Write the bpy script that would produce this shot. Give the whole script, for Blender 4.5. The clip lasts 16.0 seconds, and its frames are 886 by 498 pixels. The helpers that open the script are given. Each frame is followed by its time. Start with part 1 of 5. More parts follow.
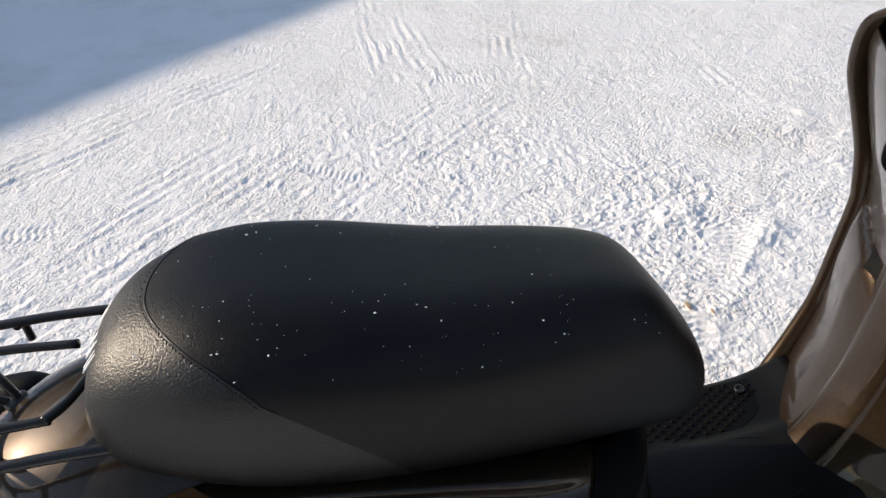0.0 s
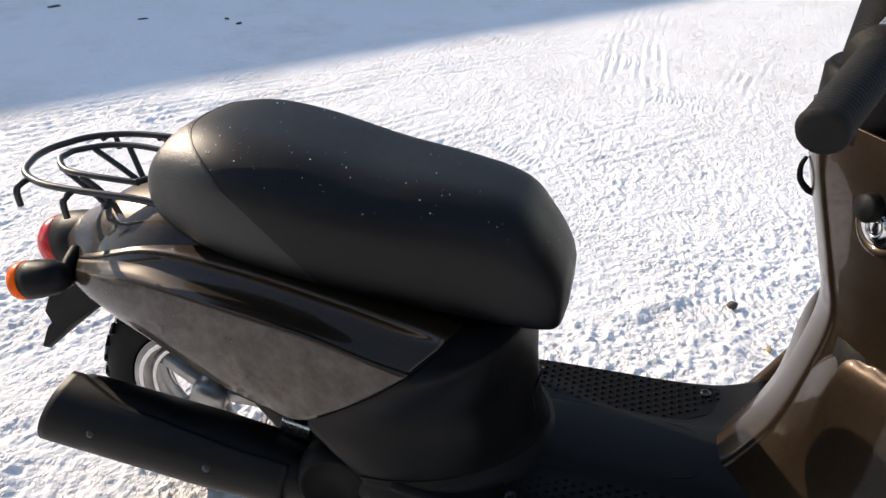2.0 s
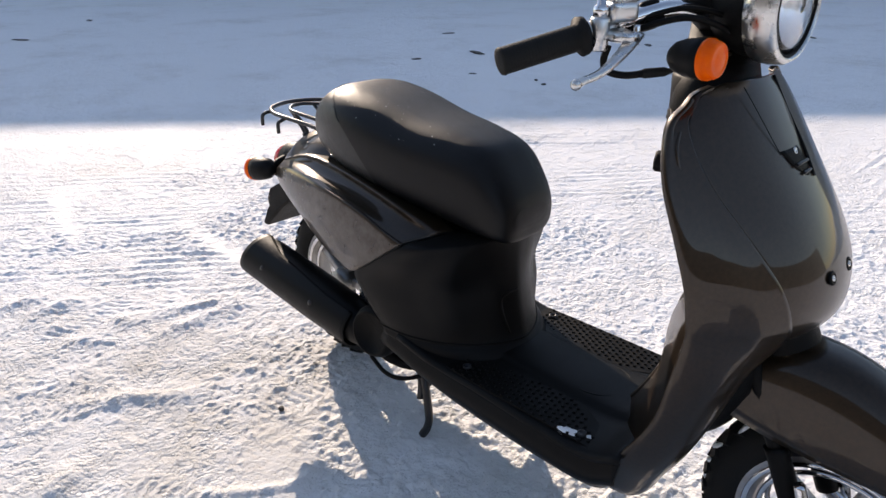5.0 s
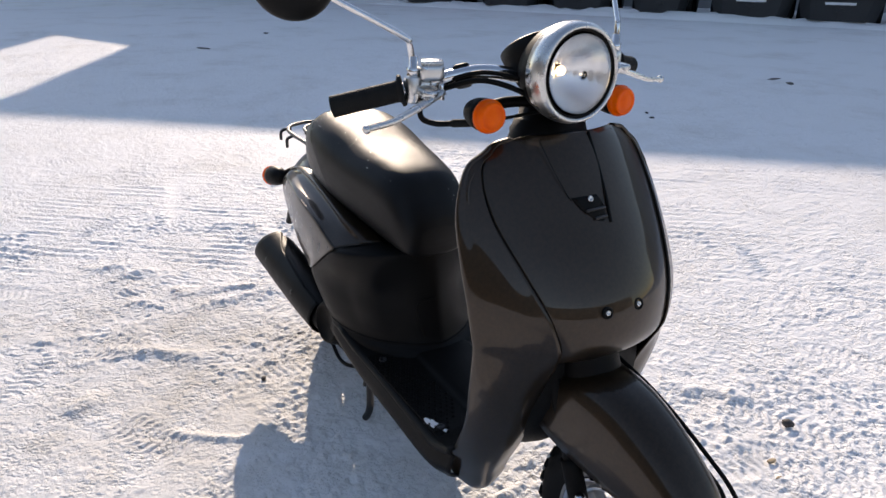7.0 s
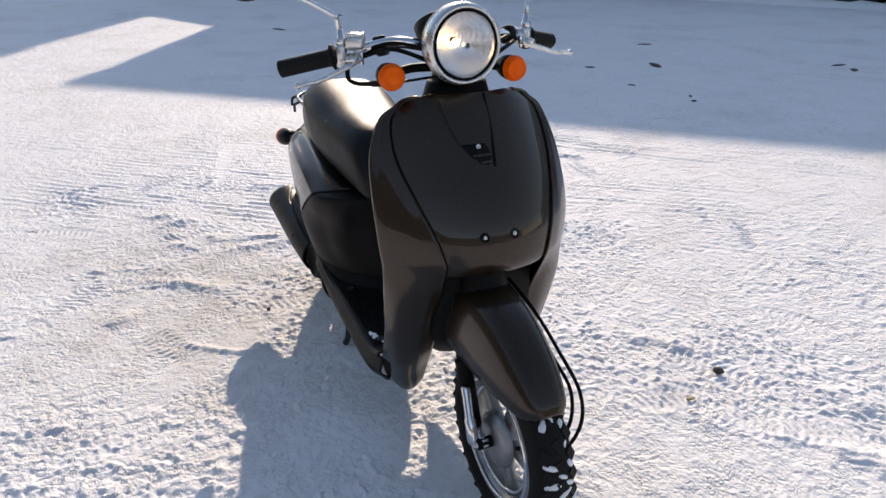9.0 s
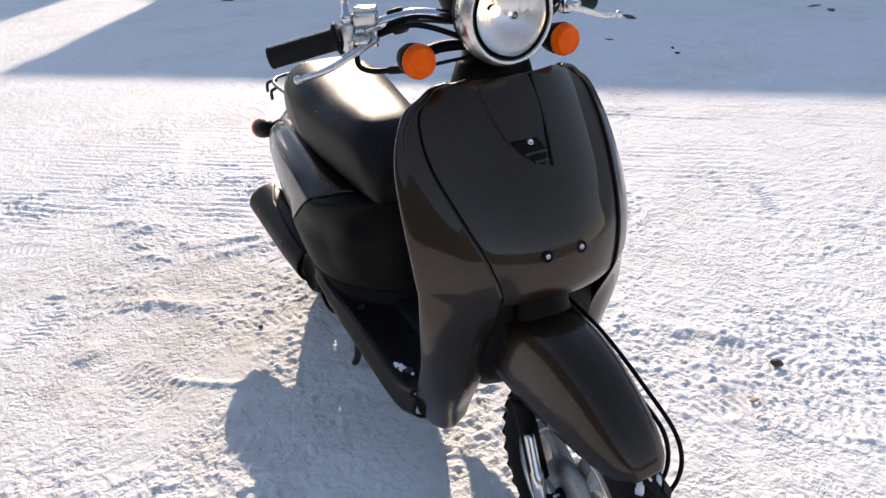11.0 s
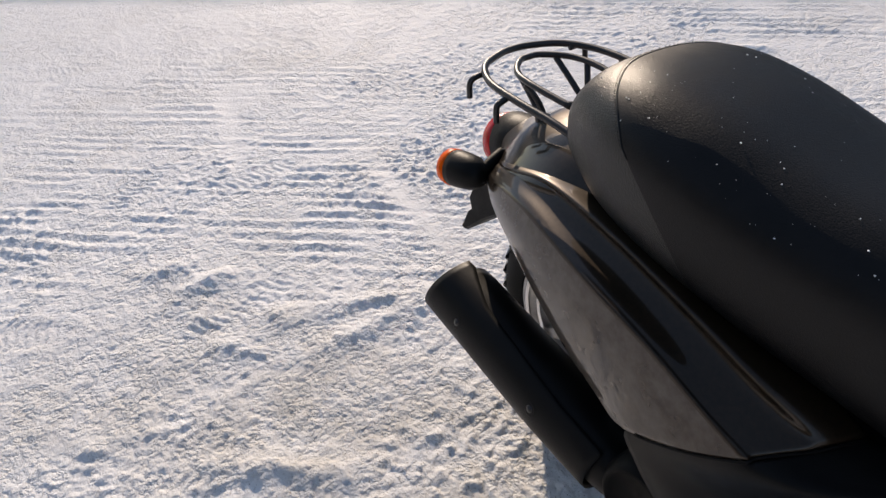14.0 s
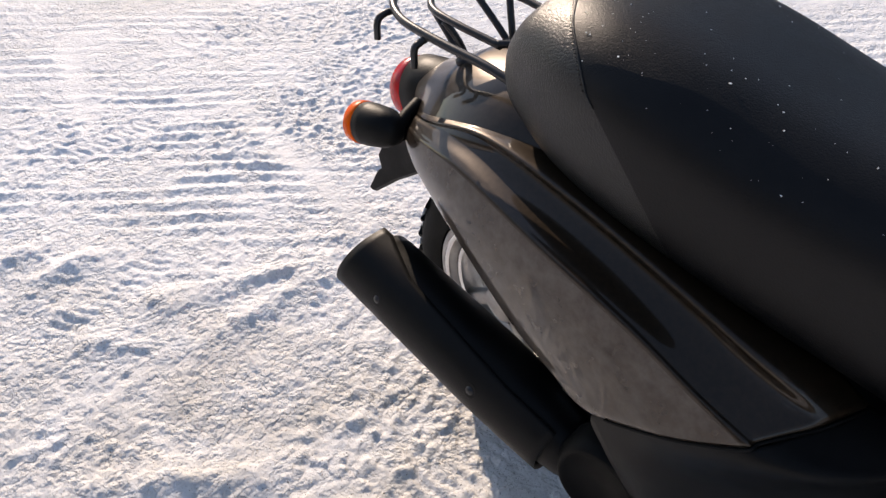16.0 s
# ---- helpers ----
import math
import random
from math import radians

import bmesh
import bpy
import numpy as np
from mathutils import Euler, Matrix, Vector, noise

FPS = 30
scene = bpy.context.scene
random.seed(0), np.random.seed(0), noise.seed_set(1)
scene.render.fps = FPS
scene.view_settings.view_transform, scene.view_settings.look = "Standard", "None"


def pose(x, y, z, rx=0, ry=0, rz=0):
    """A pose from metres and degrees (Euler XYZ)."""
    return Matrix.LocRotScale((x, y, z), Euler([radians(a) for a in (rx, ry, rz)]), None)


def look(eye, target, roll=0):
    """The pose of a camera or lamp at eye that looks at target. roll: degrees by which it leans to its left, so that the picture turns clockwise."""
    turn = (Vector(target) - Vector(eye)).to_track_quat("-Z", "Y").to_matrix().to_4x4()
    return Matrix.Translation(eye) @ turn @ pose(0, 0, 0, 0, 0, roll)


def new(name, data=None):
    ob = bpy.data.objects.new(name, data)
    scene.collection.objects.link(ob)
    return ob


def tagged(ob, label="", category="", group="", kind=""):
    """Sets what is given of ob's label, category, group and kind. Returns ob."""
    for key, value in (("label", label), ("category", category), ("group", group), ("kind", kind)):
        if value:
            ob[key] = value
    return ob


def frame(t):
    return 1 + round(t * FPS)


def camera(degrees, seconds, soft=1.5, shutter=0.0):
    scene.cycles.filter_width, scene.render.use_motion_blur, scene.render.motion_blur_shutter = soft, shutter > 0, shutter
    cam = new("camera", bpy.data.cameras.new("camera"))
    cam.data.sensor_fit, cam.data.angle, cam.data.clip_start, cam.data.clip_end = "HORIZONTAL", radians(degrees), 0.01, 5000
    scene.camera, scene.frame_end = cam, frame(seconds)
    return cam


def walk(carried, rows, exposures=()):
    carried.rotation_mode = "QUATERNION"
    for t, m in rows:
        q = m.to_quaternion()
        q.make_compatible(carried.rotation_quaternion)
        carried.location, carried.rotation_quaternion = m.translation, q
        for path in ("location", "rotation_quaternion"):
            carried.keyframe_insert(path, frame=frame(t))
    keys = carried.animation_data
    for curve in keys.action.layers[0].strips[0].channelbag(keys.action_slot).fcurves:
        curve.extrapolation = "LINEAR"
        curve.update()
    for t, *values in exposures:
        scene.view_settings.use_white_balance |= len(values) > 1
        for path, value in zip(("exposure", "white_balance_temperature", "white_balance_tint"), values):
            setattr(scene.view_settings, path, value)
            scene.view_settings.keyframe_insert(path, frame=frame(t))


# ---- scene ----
cam = camera(65.8, 16.0)
PATH = [
    (0, (0.279, -0.534, 1.074), (0.534, 1.118, -0.025), -4.6),
    (0.5, (0.273, -0.548, 1.075), (0.31, 1.139, 0.002), -4.9),
    (1, (0.345, -0.634, 1.075), (0.13, 1.057, 0.028), -3.7),
    (1.5, (0.478, -0.735, 1.086), (0.176, 0.943, 0.039), -1.8),
    (2, (0.646, -0.785, 1.064), (0.187, 0.863, 0.028), -0.4),
    (2.5, (0.784, -0.839, 1.037), (0.258, 0.844, 0.093), -0.9),
    (3, (0.872, -0.93, 1.015), (0.236, 0.744, 0.124), -0.6),
    (3.5, (0.93, -1.015, 0.971), (0.184, 0.645, 0.141), 4.4),
    (4, (1.012, -0.993, 0.976), (0.199, 0.656, 0.191), 2.3),
    (4.2, (1.072, -0.987, 0.986), (0.124, 0.584, 0.19), 0.8),
    (6.3, (1.651, -0.862, 1.103), (0.226, 0.288, 0.298), -0.0),
    (6.5, (1.679, -0.813, 1.108), (0.23, 0.31, 0.309), -0.1),
    (7, (1.782, -0.715, 1.114), (0.204, 0.231, 0.331), 0.7),
    (7.5, (1.904, -0.683, 1.139), (0.279, 0.216, 0.397), -1.6),
    (8, (2.051, -0.676, 1.147), (0.39, 0.165, 0.417), -0.7),
    (8.5, (2.156, -0.656, 1.147), (0.514, 0.18, 0.369), 1.1),
    (9, (2.18, -0.581, 1.136), (0.514, 0.157, 0.311), 0.3),
    (9.2, (2.184, -0.55, 1.126), (0.52, 0.141, 0.259), -0.5),
    (11.3, (1.742, -0.586, 1.112), (0.164, 0.22, 0.184), -2.7),
    (11.5, (1.648, -0.587, 1.096), (0.063, 0.194, 0.158), -3.2),
    (12, (1.43, -0.592, 1.113), (-0.169, 0.09, 0.123), -6.7),
    (12.5, (1.216, -0.638, 1.094), (-0.327, 0.058, 0.029), -3.9),
    (13, (0.948, -0.63, 1.075), (-0.53, 0.144, -0.027), -6.8),
    (13.5, (0.745, -0.60, 1.075), (-0.719, 0.14, -0.064), -6.9),
    (14, (0.645, -0.586, 1.049), (-0.78, 0.134, -0.155), -5.3),
    (14.5, (0.536, -0.57, 1.003), (-0.693, 0.298, -0.315), -2.1),
    (15, (0.493, -0.554, 0.98), (-0.632, 0.377, -0.388), 0.2),
    (15.5, (0.505, -0.558, 0.981), (-0.589, 0.382, -0.405), -0.1),
    (16, (0.512, -0.569, 0.992), (-0.636, 0.377, -0.345), -1.2),
]
walk(cam, [(t, look(eye, target, roll)) for t, eye, target, roll in PATH],
     exposures=[(0, 0.55, 7940, 13), (1, 0.63, 7940, 13), (2.5, 0.92, 7940, 15), (4.2, 0.85, 7840, 17), (6.5, 0.51, 7890, 17), (8, 0.87, 7890, 17), (9, 0.54, 7890, 17), (11.5, 0.79, 7940, 17), (12.5, 0.55, 7890, 17), (13.5, 0.22, 7940, 16), (14.5, 0.28, 7990, 17), (15, 0.40, 7990, 18), (16, 0.57, 7990, 18)])


# ---- light ----
SUN_WAY = Vector((0.92, -0.39, -0.43)).normalized()
world = bpy.data.worlds.new("world")
scene.world = world
world.use_nodes = True
wn = world.node_tree.nodes
sky = wn.new("ShaderNodeTexSky")
sky.sky_type = "NISHITA"
sky.sun_disc = False
sky.sun_elevation = math.asin(-SUN_WAY.z)
sky.sun_rotation = math.atan2(-SUN_WAY.x, -SUN_WAY.y)
sky.air_density, sky.dust_density, sky.ozone_density = 1.0, 0.2, 1.5
wn["Background"].inputs["Strength"].default_value = 0.15
world.node_tree.links.new(sky.outputs["Color"], wn["Background"].inputs["Color"])
sun = new("sun", bpy.data.lights.new("sun", "SUN"))
sun.data.energy, sun.data.angle, sun.data.color = 3.35, radians(0.5), (1.0, 0.94, 0.86)
sun.matrix_world = look((0, 0, 20), Vector((0, 0, 20)) + SUN_WAY)


# ---- materials ----
def material(name, color, rough=0.5, metal=0.0, coat=0.0, second=None, mix=0.5, scale=6.0, fine=0.0, fine_scale=220.0,
             rough_var=0.0, emission=0.0, transmission=0.0, spec=0.5):
    """Two tones mixed by coarse noise, gloss that varies, and a fine grain as relief."""
    m = bpy.data.materials.new(name)
    m.use_nodes = True
    n, l = m.node_tree.nodes, m.node_tree.links
    b = n["Principled BSDF"]
    b.inputs["Roughness"].default_value, b.inputs["Metallic"].default_value = rough, metal
    b.inputs["Coat Weight"].default_value, b.inputs["Coat Roughness"].default_value = coat, 0.04
    b.inputs["Transmission Weight"].default_value = transmission
    b.inputs["Specular IOR Level"].default_value = spec
    b.inputs["Base Color"].default_value = (*color, 1)
    co = n.new("ShaderNodeTexCoord")
    if second or rough_var:
        tex = n.new("ShaderNodeTexNoise")
        tex.inputs["Scale"].default_value, tex.inputs["Detail"].default_value = scale, 8
        tex.inputs["Roughness"].default_value = 0.65
        l.new(co.outputs["Object"], tex.inputs["Vector"])
        if second:
            ramp = n.new("ShaderNodeValToRGB")
            ramp.color_ramp.elements[0].position, ramp.color_ramp.elements[1].position = mix - 0.13, mix + 0.13
            ramp.color_ramp.elements[0].color, ramp.color_ramp.elements[1].color = (*color, 1), (*second, 1)
            l.new(tex.outputs["Fac"], ramp.inputs["Fac"])
            l.new(ramp.outputs["Color"], b.inputs["Base Color"])
        if rough_var:
            r = n.new("ShaderNodeMapRange")
            r.inputs["From Min"].default_value, r.inputs["From Max"].default_value = 0.3, 0.7
            r.inputs["To Min"].default_value, r.inputs["To Max"].default_value = max(rough - rough_var, 0.02), rough + rough_var
            l.new(tex.outputs["Fac"], r.inputs["Value"])
            l.new(r.outputs["Result"], b.inputs["Roughness"])
    if fine:
        g = n.new("ShaderNodeTexNoise")
        g.inputs["Scale"].default_value, g.inputs["Detail"].default_value = fine_scale, 4
        l.new(co.outputs["Object"], g.inputs["Vector"])
        bump = n.new("ShaderNodeBump")
        bump.inputs["Strength"].default_value, bump.inputs["Distance"].default_value = fine, 0.002
        l.new(g.outputs["Fac"], bump.inputs["Height"])
        l.new(bump.outputs["Normal"], b.inputs["Normal"])
    if emission:
        b.inputs["Emission Color"].default_value = (1.0, 0.74, 0.46, 1)
        b.inputs["Emission Strength"].default_value = emission
    return m


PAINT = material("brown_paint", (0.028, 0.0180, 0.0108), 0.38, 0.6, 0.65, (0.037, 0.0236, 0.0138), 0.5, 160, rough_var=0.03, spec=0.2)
# Pale second tone: dried spray plus some snow glare put into the colour.
DUST_GLARE = material("dusty_glare_paint", (0.034, 0.0215, 0.0135), 0.32, 0.45, 0.65, (0.072, 0.060, 0.050), 0.56, 40, rough_var=0.08, fine=0.05, fine_scale=160, spec=0.3)
VINYL = material("vinyl_smooth", (0.0010, 0.0010, 0.0014), 0.44, spec=0.27, fine=0.26, fine_scale=620, second=(0.003, 0.003, 0.0034), rough_var=0.04, scale=30)
GRAIN = material("vinyl_grain", (0.004, 0.004, 0.004), 0.36, spec=0.50, fine=0.42, fine_scale=520, second=(0.007, 0.007, 0.006), rough_var=0.06, scale=40)
PLASTIC = material("black_plastic", (0.0045, 0.0045, 0.0047), 0.46, spec=0.14, fine=0.18, fine_scale=700, second=(0.007, 0.0068, 0.0065), scale=12, rough_var=0.08)
DARK = material("matt_black", (0.003, 0.003, 0.003), 0.55, spec=0.13, fine=0.2, fine_scale=500, second=(0.005, 0.0045, 0.004), scale=14, rough_var=0.1)
STEELBLACK = material("black_steel", (0.006, 0.006, 0.008), 0.40, 0.0, 0.15, (0.009, 0.009, 0.010), 0.5, 25, rough_var=0.08)
RUBBER = material("rubber", (0.007, 0.007, 0.007), 0.7, spec=0.2, fine=0.3, fine_scale=300, second=(0.012, 0.012, 0.011), scale=20, rough_var=0.08)
CHROME = material("chrome", (0.75, 0.75, 0.76), 0.14, 1.0, rough_var=0.06, scale=40)
SATIN = material("satin_metal", (0.66, 0.66, 0.65), 0.28, 1.0, rough_var=0.08, scale=30, fine=0.08, fine_scale=300)
ALLOY = material("alloy", (0.46, 0.46, 0.46), 0.42, 0.85, second=(0.34, 0.33, 0.32), scale=18, rough_var=0.1, fine=0.1)
AMBER = material("amber_lens", (1.0, 0.135, 0.0006), 0.35, 0, 0.12, (0.95, 0.10, 0.0004), 0.5, 60, fine=0.12, fine_scale=260, spec=0.12)
RED = material("red_lens", (0.70, 0.010, 0.012), 0.25, 0, 0.2, (0.5, 0.008, 0.01), 0.5, 50, fine=0.2, fine_scale=260)
REFLECT = material("reflector_mirror", (0.86, 0.87, 0.88), 0.26, 1.0, fine=0.08, fine_scale=120)
GLASS = material("lamp_glass", (1, 1, 1), 0.02, transmission=1.0, fine=0.06, fine_scale=60)
BULB = material("lit_bulb", (1, 0.9, 0.7), 0.3, emission=2.2)
MIRROR = material("mirror_glass", (0.9, 0.9, 0.9), 0.02, 1.0)
HEAT = material("heat_shield", (0.004, 0.004, 0.004), 0.46, 0.1, 0.0, (0.007, 0.0065, 0.006), 0.5, 16, rough_var=0.1, fine=0.15, fine_scale=420, spec=0.2)
CLUMP = material("snow_clump", (0.86, 0.88, 0.9), 0.6, fine=0.5, fine_scale=180)


# ---- mesh helpers ----
def part(name, bm, mat, parent=None, label="", smooth=True, kind=""):
    me = bpy.data.meshes.new(name)
    bmesh.ops.recalc_face_normals(bm, faces=bm.faces)
    bm.to_mesh(me)
    bm.free()
    if mat:
        me.materials.append(mat)
    if smooth:
        for p in me.polygons:
            p.use_smooth = True
    ob = new(name, me)
    if parent is not None:
        ob.parent = parent
        if parent.type == "EMPTY":
            ob.matrix_parent_inverse = parent.matrix_basis.inverted()
    return tagged(ob, label=label, kind=kind)


def sharpen(ob, degrees=35):
    """Edges sharper than this stay crisp under smooth shading."""
    bm = bmesh.new()
    bm.from_mesh(ob.data)
    for e in bm.edges:
        if len(e.link_faces) == 2 and e.calc_face_angle(0) > radians(degrees):
            e.smooth = False
    bm.to_mesh(ob.data)
    bm.free()
    return ob


def spline(points, n):
    """n points on a smooth curve through the given ones."""
    p = np.array(points, float)
    if len(p) == 2:
        return p[0] + np.linspace(0, 1, n)[:, None] * (p[1] - p[0])
    q = np.vstack([2 * p[0] - p[1], p, 2 * p[-1] - p[-2]])
    out = []
    for s in np.linspace(0, len(p) - 1, n):
        i = min(int(s), len(p) - 2)
        t = s - i
        a, b, c, d = q[i], q[i + 1], q[i + 2], q[i + 3]
        out.append(0.5 * (2 * b + (c - a) * t + (2 * a - 5 * b + 4 * c - d) * t * t + (3 * b - a - 3 * c + d) * t ** 3))
    return np.array(out)


def grid_bm(g, closed=False, caps=False):
    """A mesh over a grid of points; closed joins the last column to the first."""
    bm = bmesh.new()
    v = [[bm.verts.new(p) for p in row] for row in g]
    nu, nv = len(g), len(g[0])
    for i in range(nu - 1):
        for j in range(nv if closed else nv - 1):
            bm.faces.new((v[i][j], v[i + 1][j], v[i + 1][(j + 1) % nv], v[i][(j + 1) % nv]))
    if caps:
        bm.faces.new(v[0])
        bm.faces.new(v[-1])
    return bm


def patch(rows, nu=28, nv=20):
    """A smooth sheet through rows of points."""
    cols = [spline(r, nv) for r in rows]
    g = np.array([spline([c[j] for c in cols], nu) for j in range(nv)]).transpose(1, 0, 2)
    return grid_bm(g)


def solid(ob, thick, offset=-1.0, bevel=0.0):
    m = ob.modifiers.new("thickness", "SOLIDIFY")
    m.thickness, m.offset, m.use_rim, m.use_even_offset = thick, offset, True, False
    if bevel:
        b = ob.modifiers.new("edge", "BEVEL")
        b.width, b.segments, b.limit_method, b.angle_limit = bevel, 2, "ANGLE", radians(50)
    return ob


def power(c, p):
    return np.sign(c) * np.abs(c) ** p


def loft(secs, n=40, m=40, e=1.0, caps=True):
    """Rings along x: rows of (x, z_low, z_high, half_width, y). e under 1 squares the ring off."""
    s = spline(secs, m)
    a = np.linspace(0, 2 * np.pi, n, endpoint=False)
    g = [[(x, y + w * float(power(np.cos(t), e)), (lo + hi) / 2 + (hi - lo) / 2 * float(power(np.sin(t), e))) for t in a]
         for x, lo, hi, w, y in s]
    return grid_bm(g, True, caps)


def tube(points, r, n=10, m=0, caps=True):
    """A round bar along a smooth curve."""
    p = spline(points, m or max(8, 8 * len(points)))
    r = r if isinstance(r, (list, tuple)) else (r, r)
    ring, up = [], None
    for i, c in enumerate(p):
        t = Vector(p[min(i + 1, len(p) - 1)] - p[max(i - 1, 0)]).normalized()
        if up is None:
            up = t.orthogonal().normalized()
        up = (up - t * up.dot(t)).normalized()
        side = t.cross(up)
        rad = r[0] + (r[-1] - r[0]) * i / (len(p) - 1)
        ring.append([Vector(c) + rad * (math.cos(k) * up + math.sin(k) * side) for k in np.linspace(0, 2 * math.pi, n, endpoint=False)])
    return grid_bm(ring, True, caps)


def turned(profile, at, axis, n=40, caps=True):
    """A body of revolution: rows of (distance along axis, radius)."""
    q = Vector((0, 0, 1)).rotation_difference(Vector(axis).normalized())
    g = [[Vector(at) + q @ Vector((r * math.cos(a), r * math.sin(a), h)) for a in np.linspace(0, 2 * math.pi, n, endpoint=False)]
         for h, r in profile]
    return grid_bm(g, True, caps)


def box(size, m, bevel=0.004, seg=2):
    bm = bmesh.new()
    bmesh.ops.create_cube(bm, size=1, matrix=m @ Matrix.Diagonal((*size, 1)))
    if bevel:
        bmesh.ops.bevel(bm, geom=bm.edges[:], offset=bevel, segments=seg, affect="EDGES", profile=0.6)
    return bm


def join(*bms):
    out = bmesh.new()
    for b in bms:
        me = bpy.data.meshes.new("tmp")
        b.to_mesh(me)
        b.free()
        out.from_mesh(me)
        bpy.data.meshes.remove(me)
    return out


def mirrored(rows):
    return [[(x, -y, z) for x, y, z in r] for r in rows]


# ---- ground ----
def lattice(nx, ny, seed):
    return np.random.RandomState(seed).rand(nx, ny)


TABLES = [lattice(256, 256, k) for k in range(8)]


def field(x, y, size, k=0):
    """Smooth random relief, from 0 to 1, with lumps of the given size."""
    u, v = x / size + 37.3 * k, y / size + 11.7 * k
    i, j = np.floor(u).astype(int), np.floor(v).astype(int)
    a, b = u - i, v - j
    a, b = a * a * (3 - 2 * a), b * b * (3 - 2 * b)
    t = TABLES[k % 8]
    i0, j0, i1, j1 = i % 256, j % 256, (i + 1) % 256, (j + 1) % 256
    return (t[i0, j0] * (1 - a) + t[i1, j0] * a) * (1 - b) + (t[i0, j1] * (1 - a) + t[i1, j1] * a) * b


def along(x, y, x0, y0, x1, y1):
    """Distances along and across a line from its middle, and half its length."""
    ln = math.hypot(x1 - x0, y1 - y0)
    c, s = (x1 - x0) / ln, (y1 - y0) / ln
    return (x - (x0 + x1) / 2) * c + (y - (y0 + y1) / 2) * s, -(x - (x0 + x1) / 2) * s + (y - (y0 + y1) / 2) * c, ln / 2


def soft(d, w):
    return 1 / (1 + np.exp(np.clip(d / w, -40, 40)))


def snow_height(x, y, cell):
    """Trodden, driven-over snow: lumps, ribbed ruts, tread prints, boot prints and kicked-up ridges."""
    wx, wy = x + 0.05 * field(x, y, 0.11, 7), y + 0.05 * field(x, y, 0.12, 6)
    h = 0.010 * (field(x, y, 0.8, 1) - 0.5) + 0.003 * (field(wx, wy, 0.24, 2) - 0.5)
    rough = np.clip(field(x, y, 0.5, 3) * 1.9 - 0.40, 0.18, 1.1)
    for s, a, k in ((0.085, 0.0022, 4), (0.040, 0.0030, 5), (0.021, 0.0042, 6), (0.012, 0.0040, 1)):
        n = field(wx * 0.8, wy, s, k)
        h += 0.85 * a * rough * (0.6 - np.abs(2 * n - 1)) * np.clip(0.55 * s / cell - 0.25, 0, 1)
    # loose crumbs
    for s, a, k, cutoff in ((0.034, 0.012, 0, 0.66), (0.022, 0.022, 3, 0.60), (0.0135, 0.024, 2, 0.56)):
        n = field(x + 0.3 * s * field(x, y, s, 5), y, s, k)
        h += 0.85 * a * np.clip(n - cutoff, 0, 0.22) * np.clip(field(x, y, 0.33, 7) * 2.2 - 0.5, 0.3, 1) * np.clip(0.8 * s / cell - 0.4, 0, 1)
    # ribbed ruts
    for x0, y0, x1, y1, bend, wid, pitch, deep in RIBS:
        u, v, half = along(x, y, x0, y0, x1, y1)
        v = v - bend * (u / half) ** 2 + 0.02 * (field(x, y, 0.25, 5) - 0.5)
        inside = soft(np.abs(v) - wid, 0.02) * soft(np.abs(u) - half, 0.1) * np.clip(field(u * 0.35, v, 0.06, 4) * 2.6 - 0.7, 0, 1)
        h += inside * deep * (np.abs((v / pitch) % 1 - 0.5) * 2 - 0.5) * np.clip(0.6 * pitch / cell - 0.5, 0, 1)
    # knobbly tyre tracks
    for x0, y0, x1, y1, wid, pitch in TREADS:
        u, v, half = along(x, y, x0, y0, x1, y1)
        v = v + 0.03 * np.sin(u * 2.2)
        inside = soft(np.abs(v) - wid, 0.006) * soft(np.abs(u) - half, 0.04) * np.clip(field(x, y, 0.13, 1) * 3 - 1.25, 0, 1)
        bars = np.clip(2.2 * np.sin(6.283 * (u + 0.5 * np.abs(v)) / pitch + 3.0 * (field(x, y, 0.05, 2) - 0.5)), -1, 1)
        h = h * (1 - 0.6 * inside) + inside * (0.0012 * bars * np.clip(np.abs(v) / 0.008, 0, 1) - 0.002)
    # icy, flattened strips
    for x0, y0, x1, y1, wid in SLICKS:
        u, v, half = along(x, y, x0, y0, x1, y1)
        h *= 1 - 0.85 * soft(np.abs(v) - wid, 0.010) * soft(np.abs(u) - half, 0.08)
    # boot prints
    r = np.random.RandomState(5)
    spots = BOOTS + [(r.uniform(-2.8, 3.0), r.uniform(-1.7, 3.4), r.uniform(0, 6.28)) for _ in range(44)]
    spots += [(1.12 + 0.8 * k / 9 + r.uniform(-0.05, 0.05), 0.74 + 0.68 * k / 9 + r.uniform(-0.07, 0.07), 0.7 + r.uniform(-0.3, 0.3)) for k in range(10)]
    for px, py, a in spots:
        c, s = math.cos(a), math.sin(a)
        near = (np.abs(x - px) < 0.22) & (np.abs(y - py) < 0.22)
        if not near.any():
            continue
        u, v = (x[near] - px) * c + (y[near] - py) * s, -(x[near] - px) * s + (y[near] - py) * c
        w = 0.043 + 0.010 * np.cos(u * 22)
        inside = soft(np.abs(v) - w, 0.004) * soft(np.abs(u) - 0.13, 0.005) * r.uniform(0.5, 1)
        lug = np.clip(2 * np.sin(u * 250 + 2.5 * np.sin(v * 60)), -1, 1)
        h[near] = h[near] * (1 - 0.6 * inside) + inside * (0.0022 * lug - 0.0014)
        h[near] += 0.002 * soft(np.abs(np.hypot(u / 0.16, v / 0.065) - 1) - 0.10, 0.05) * (field(x[near], y[near], 0.03, 2) > 0.45)
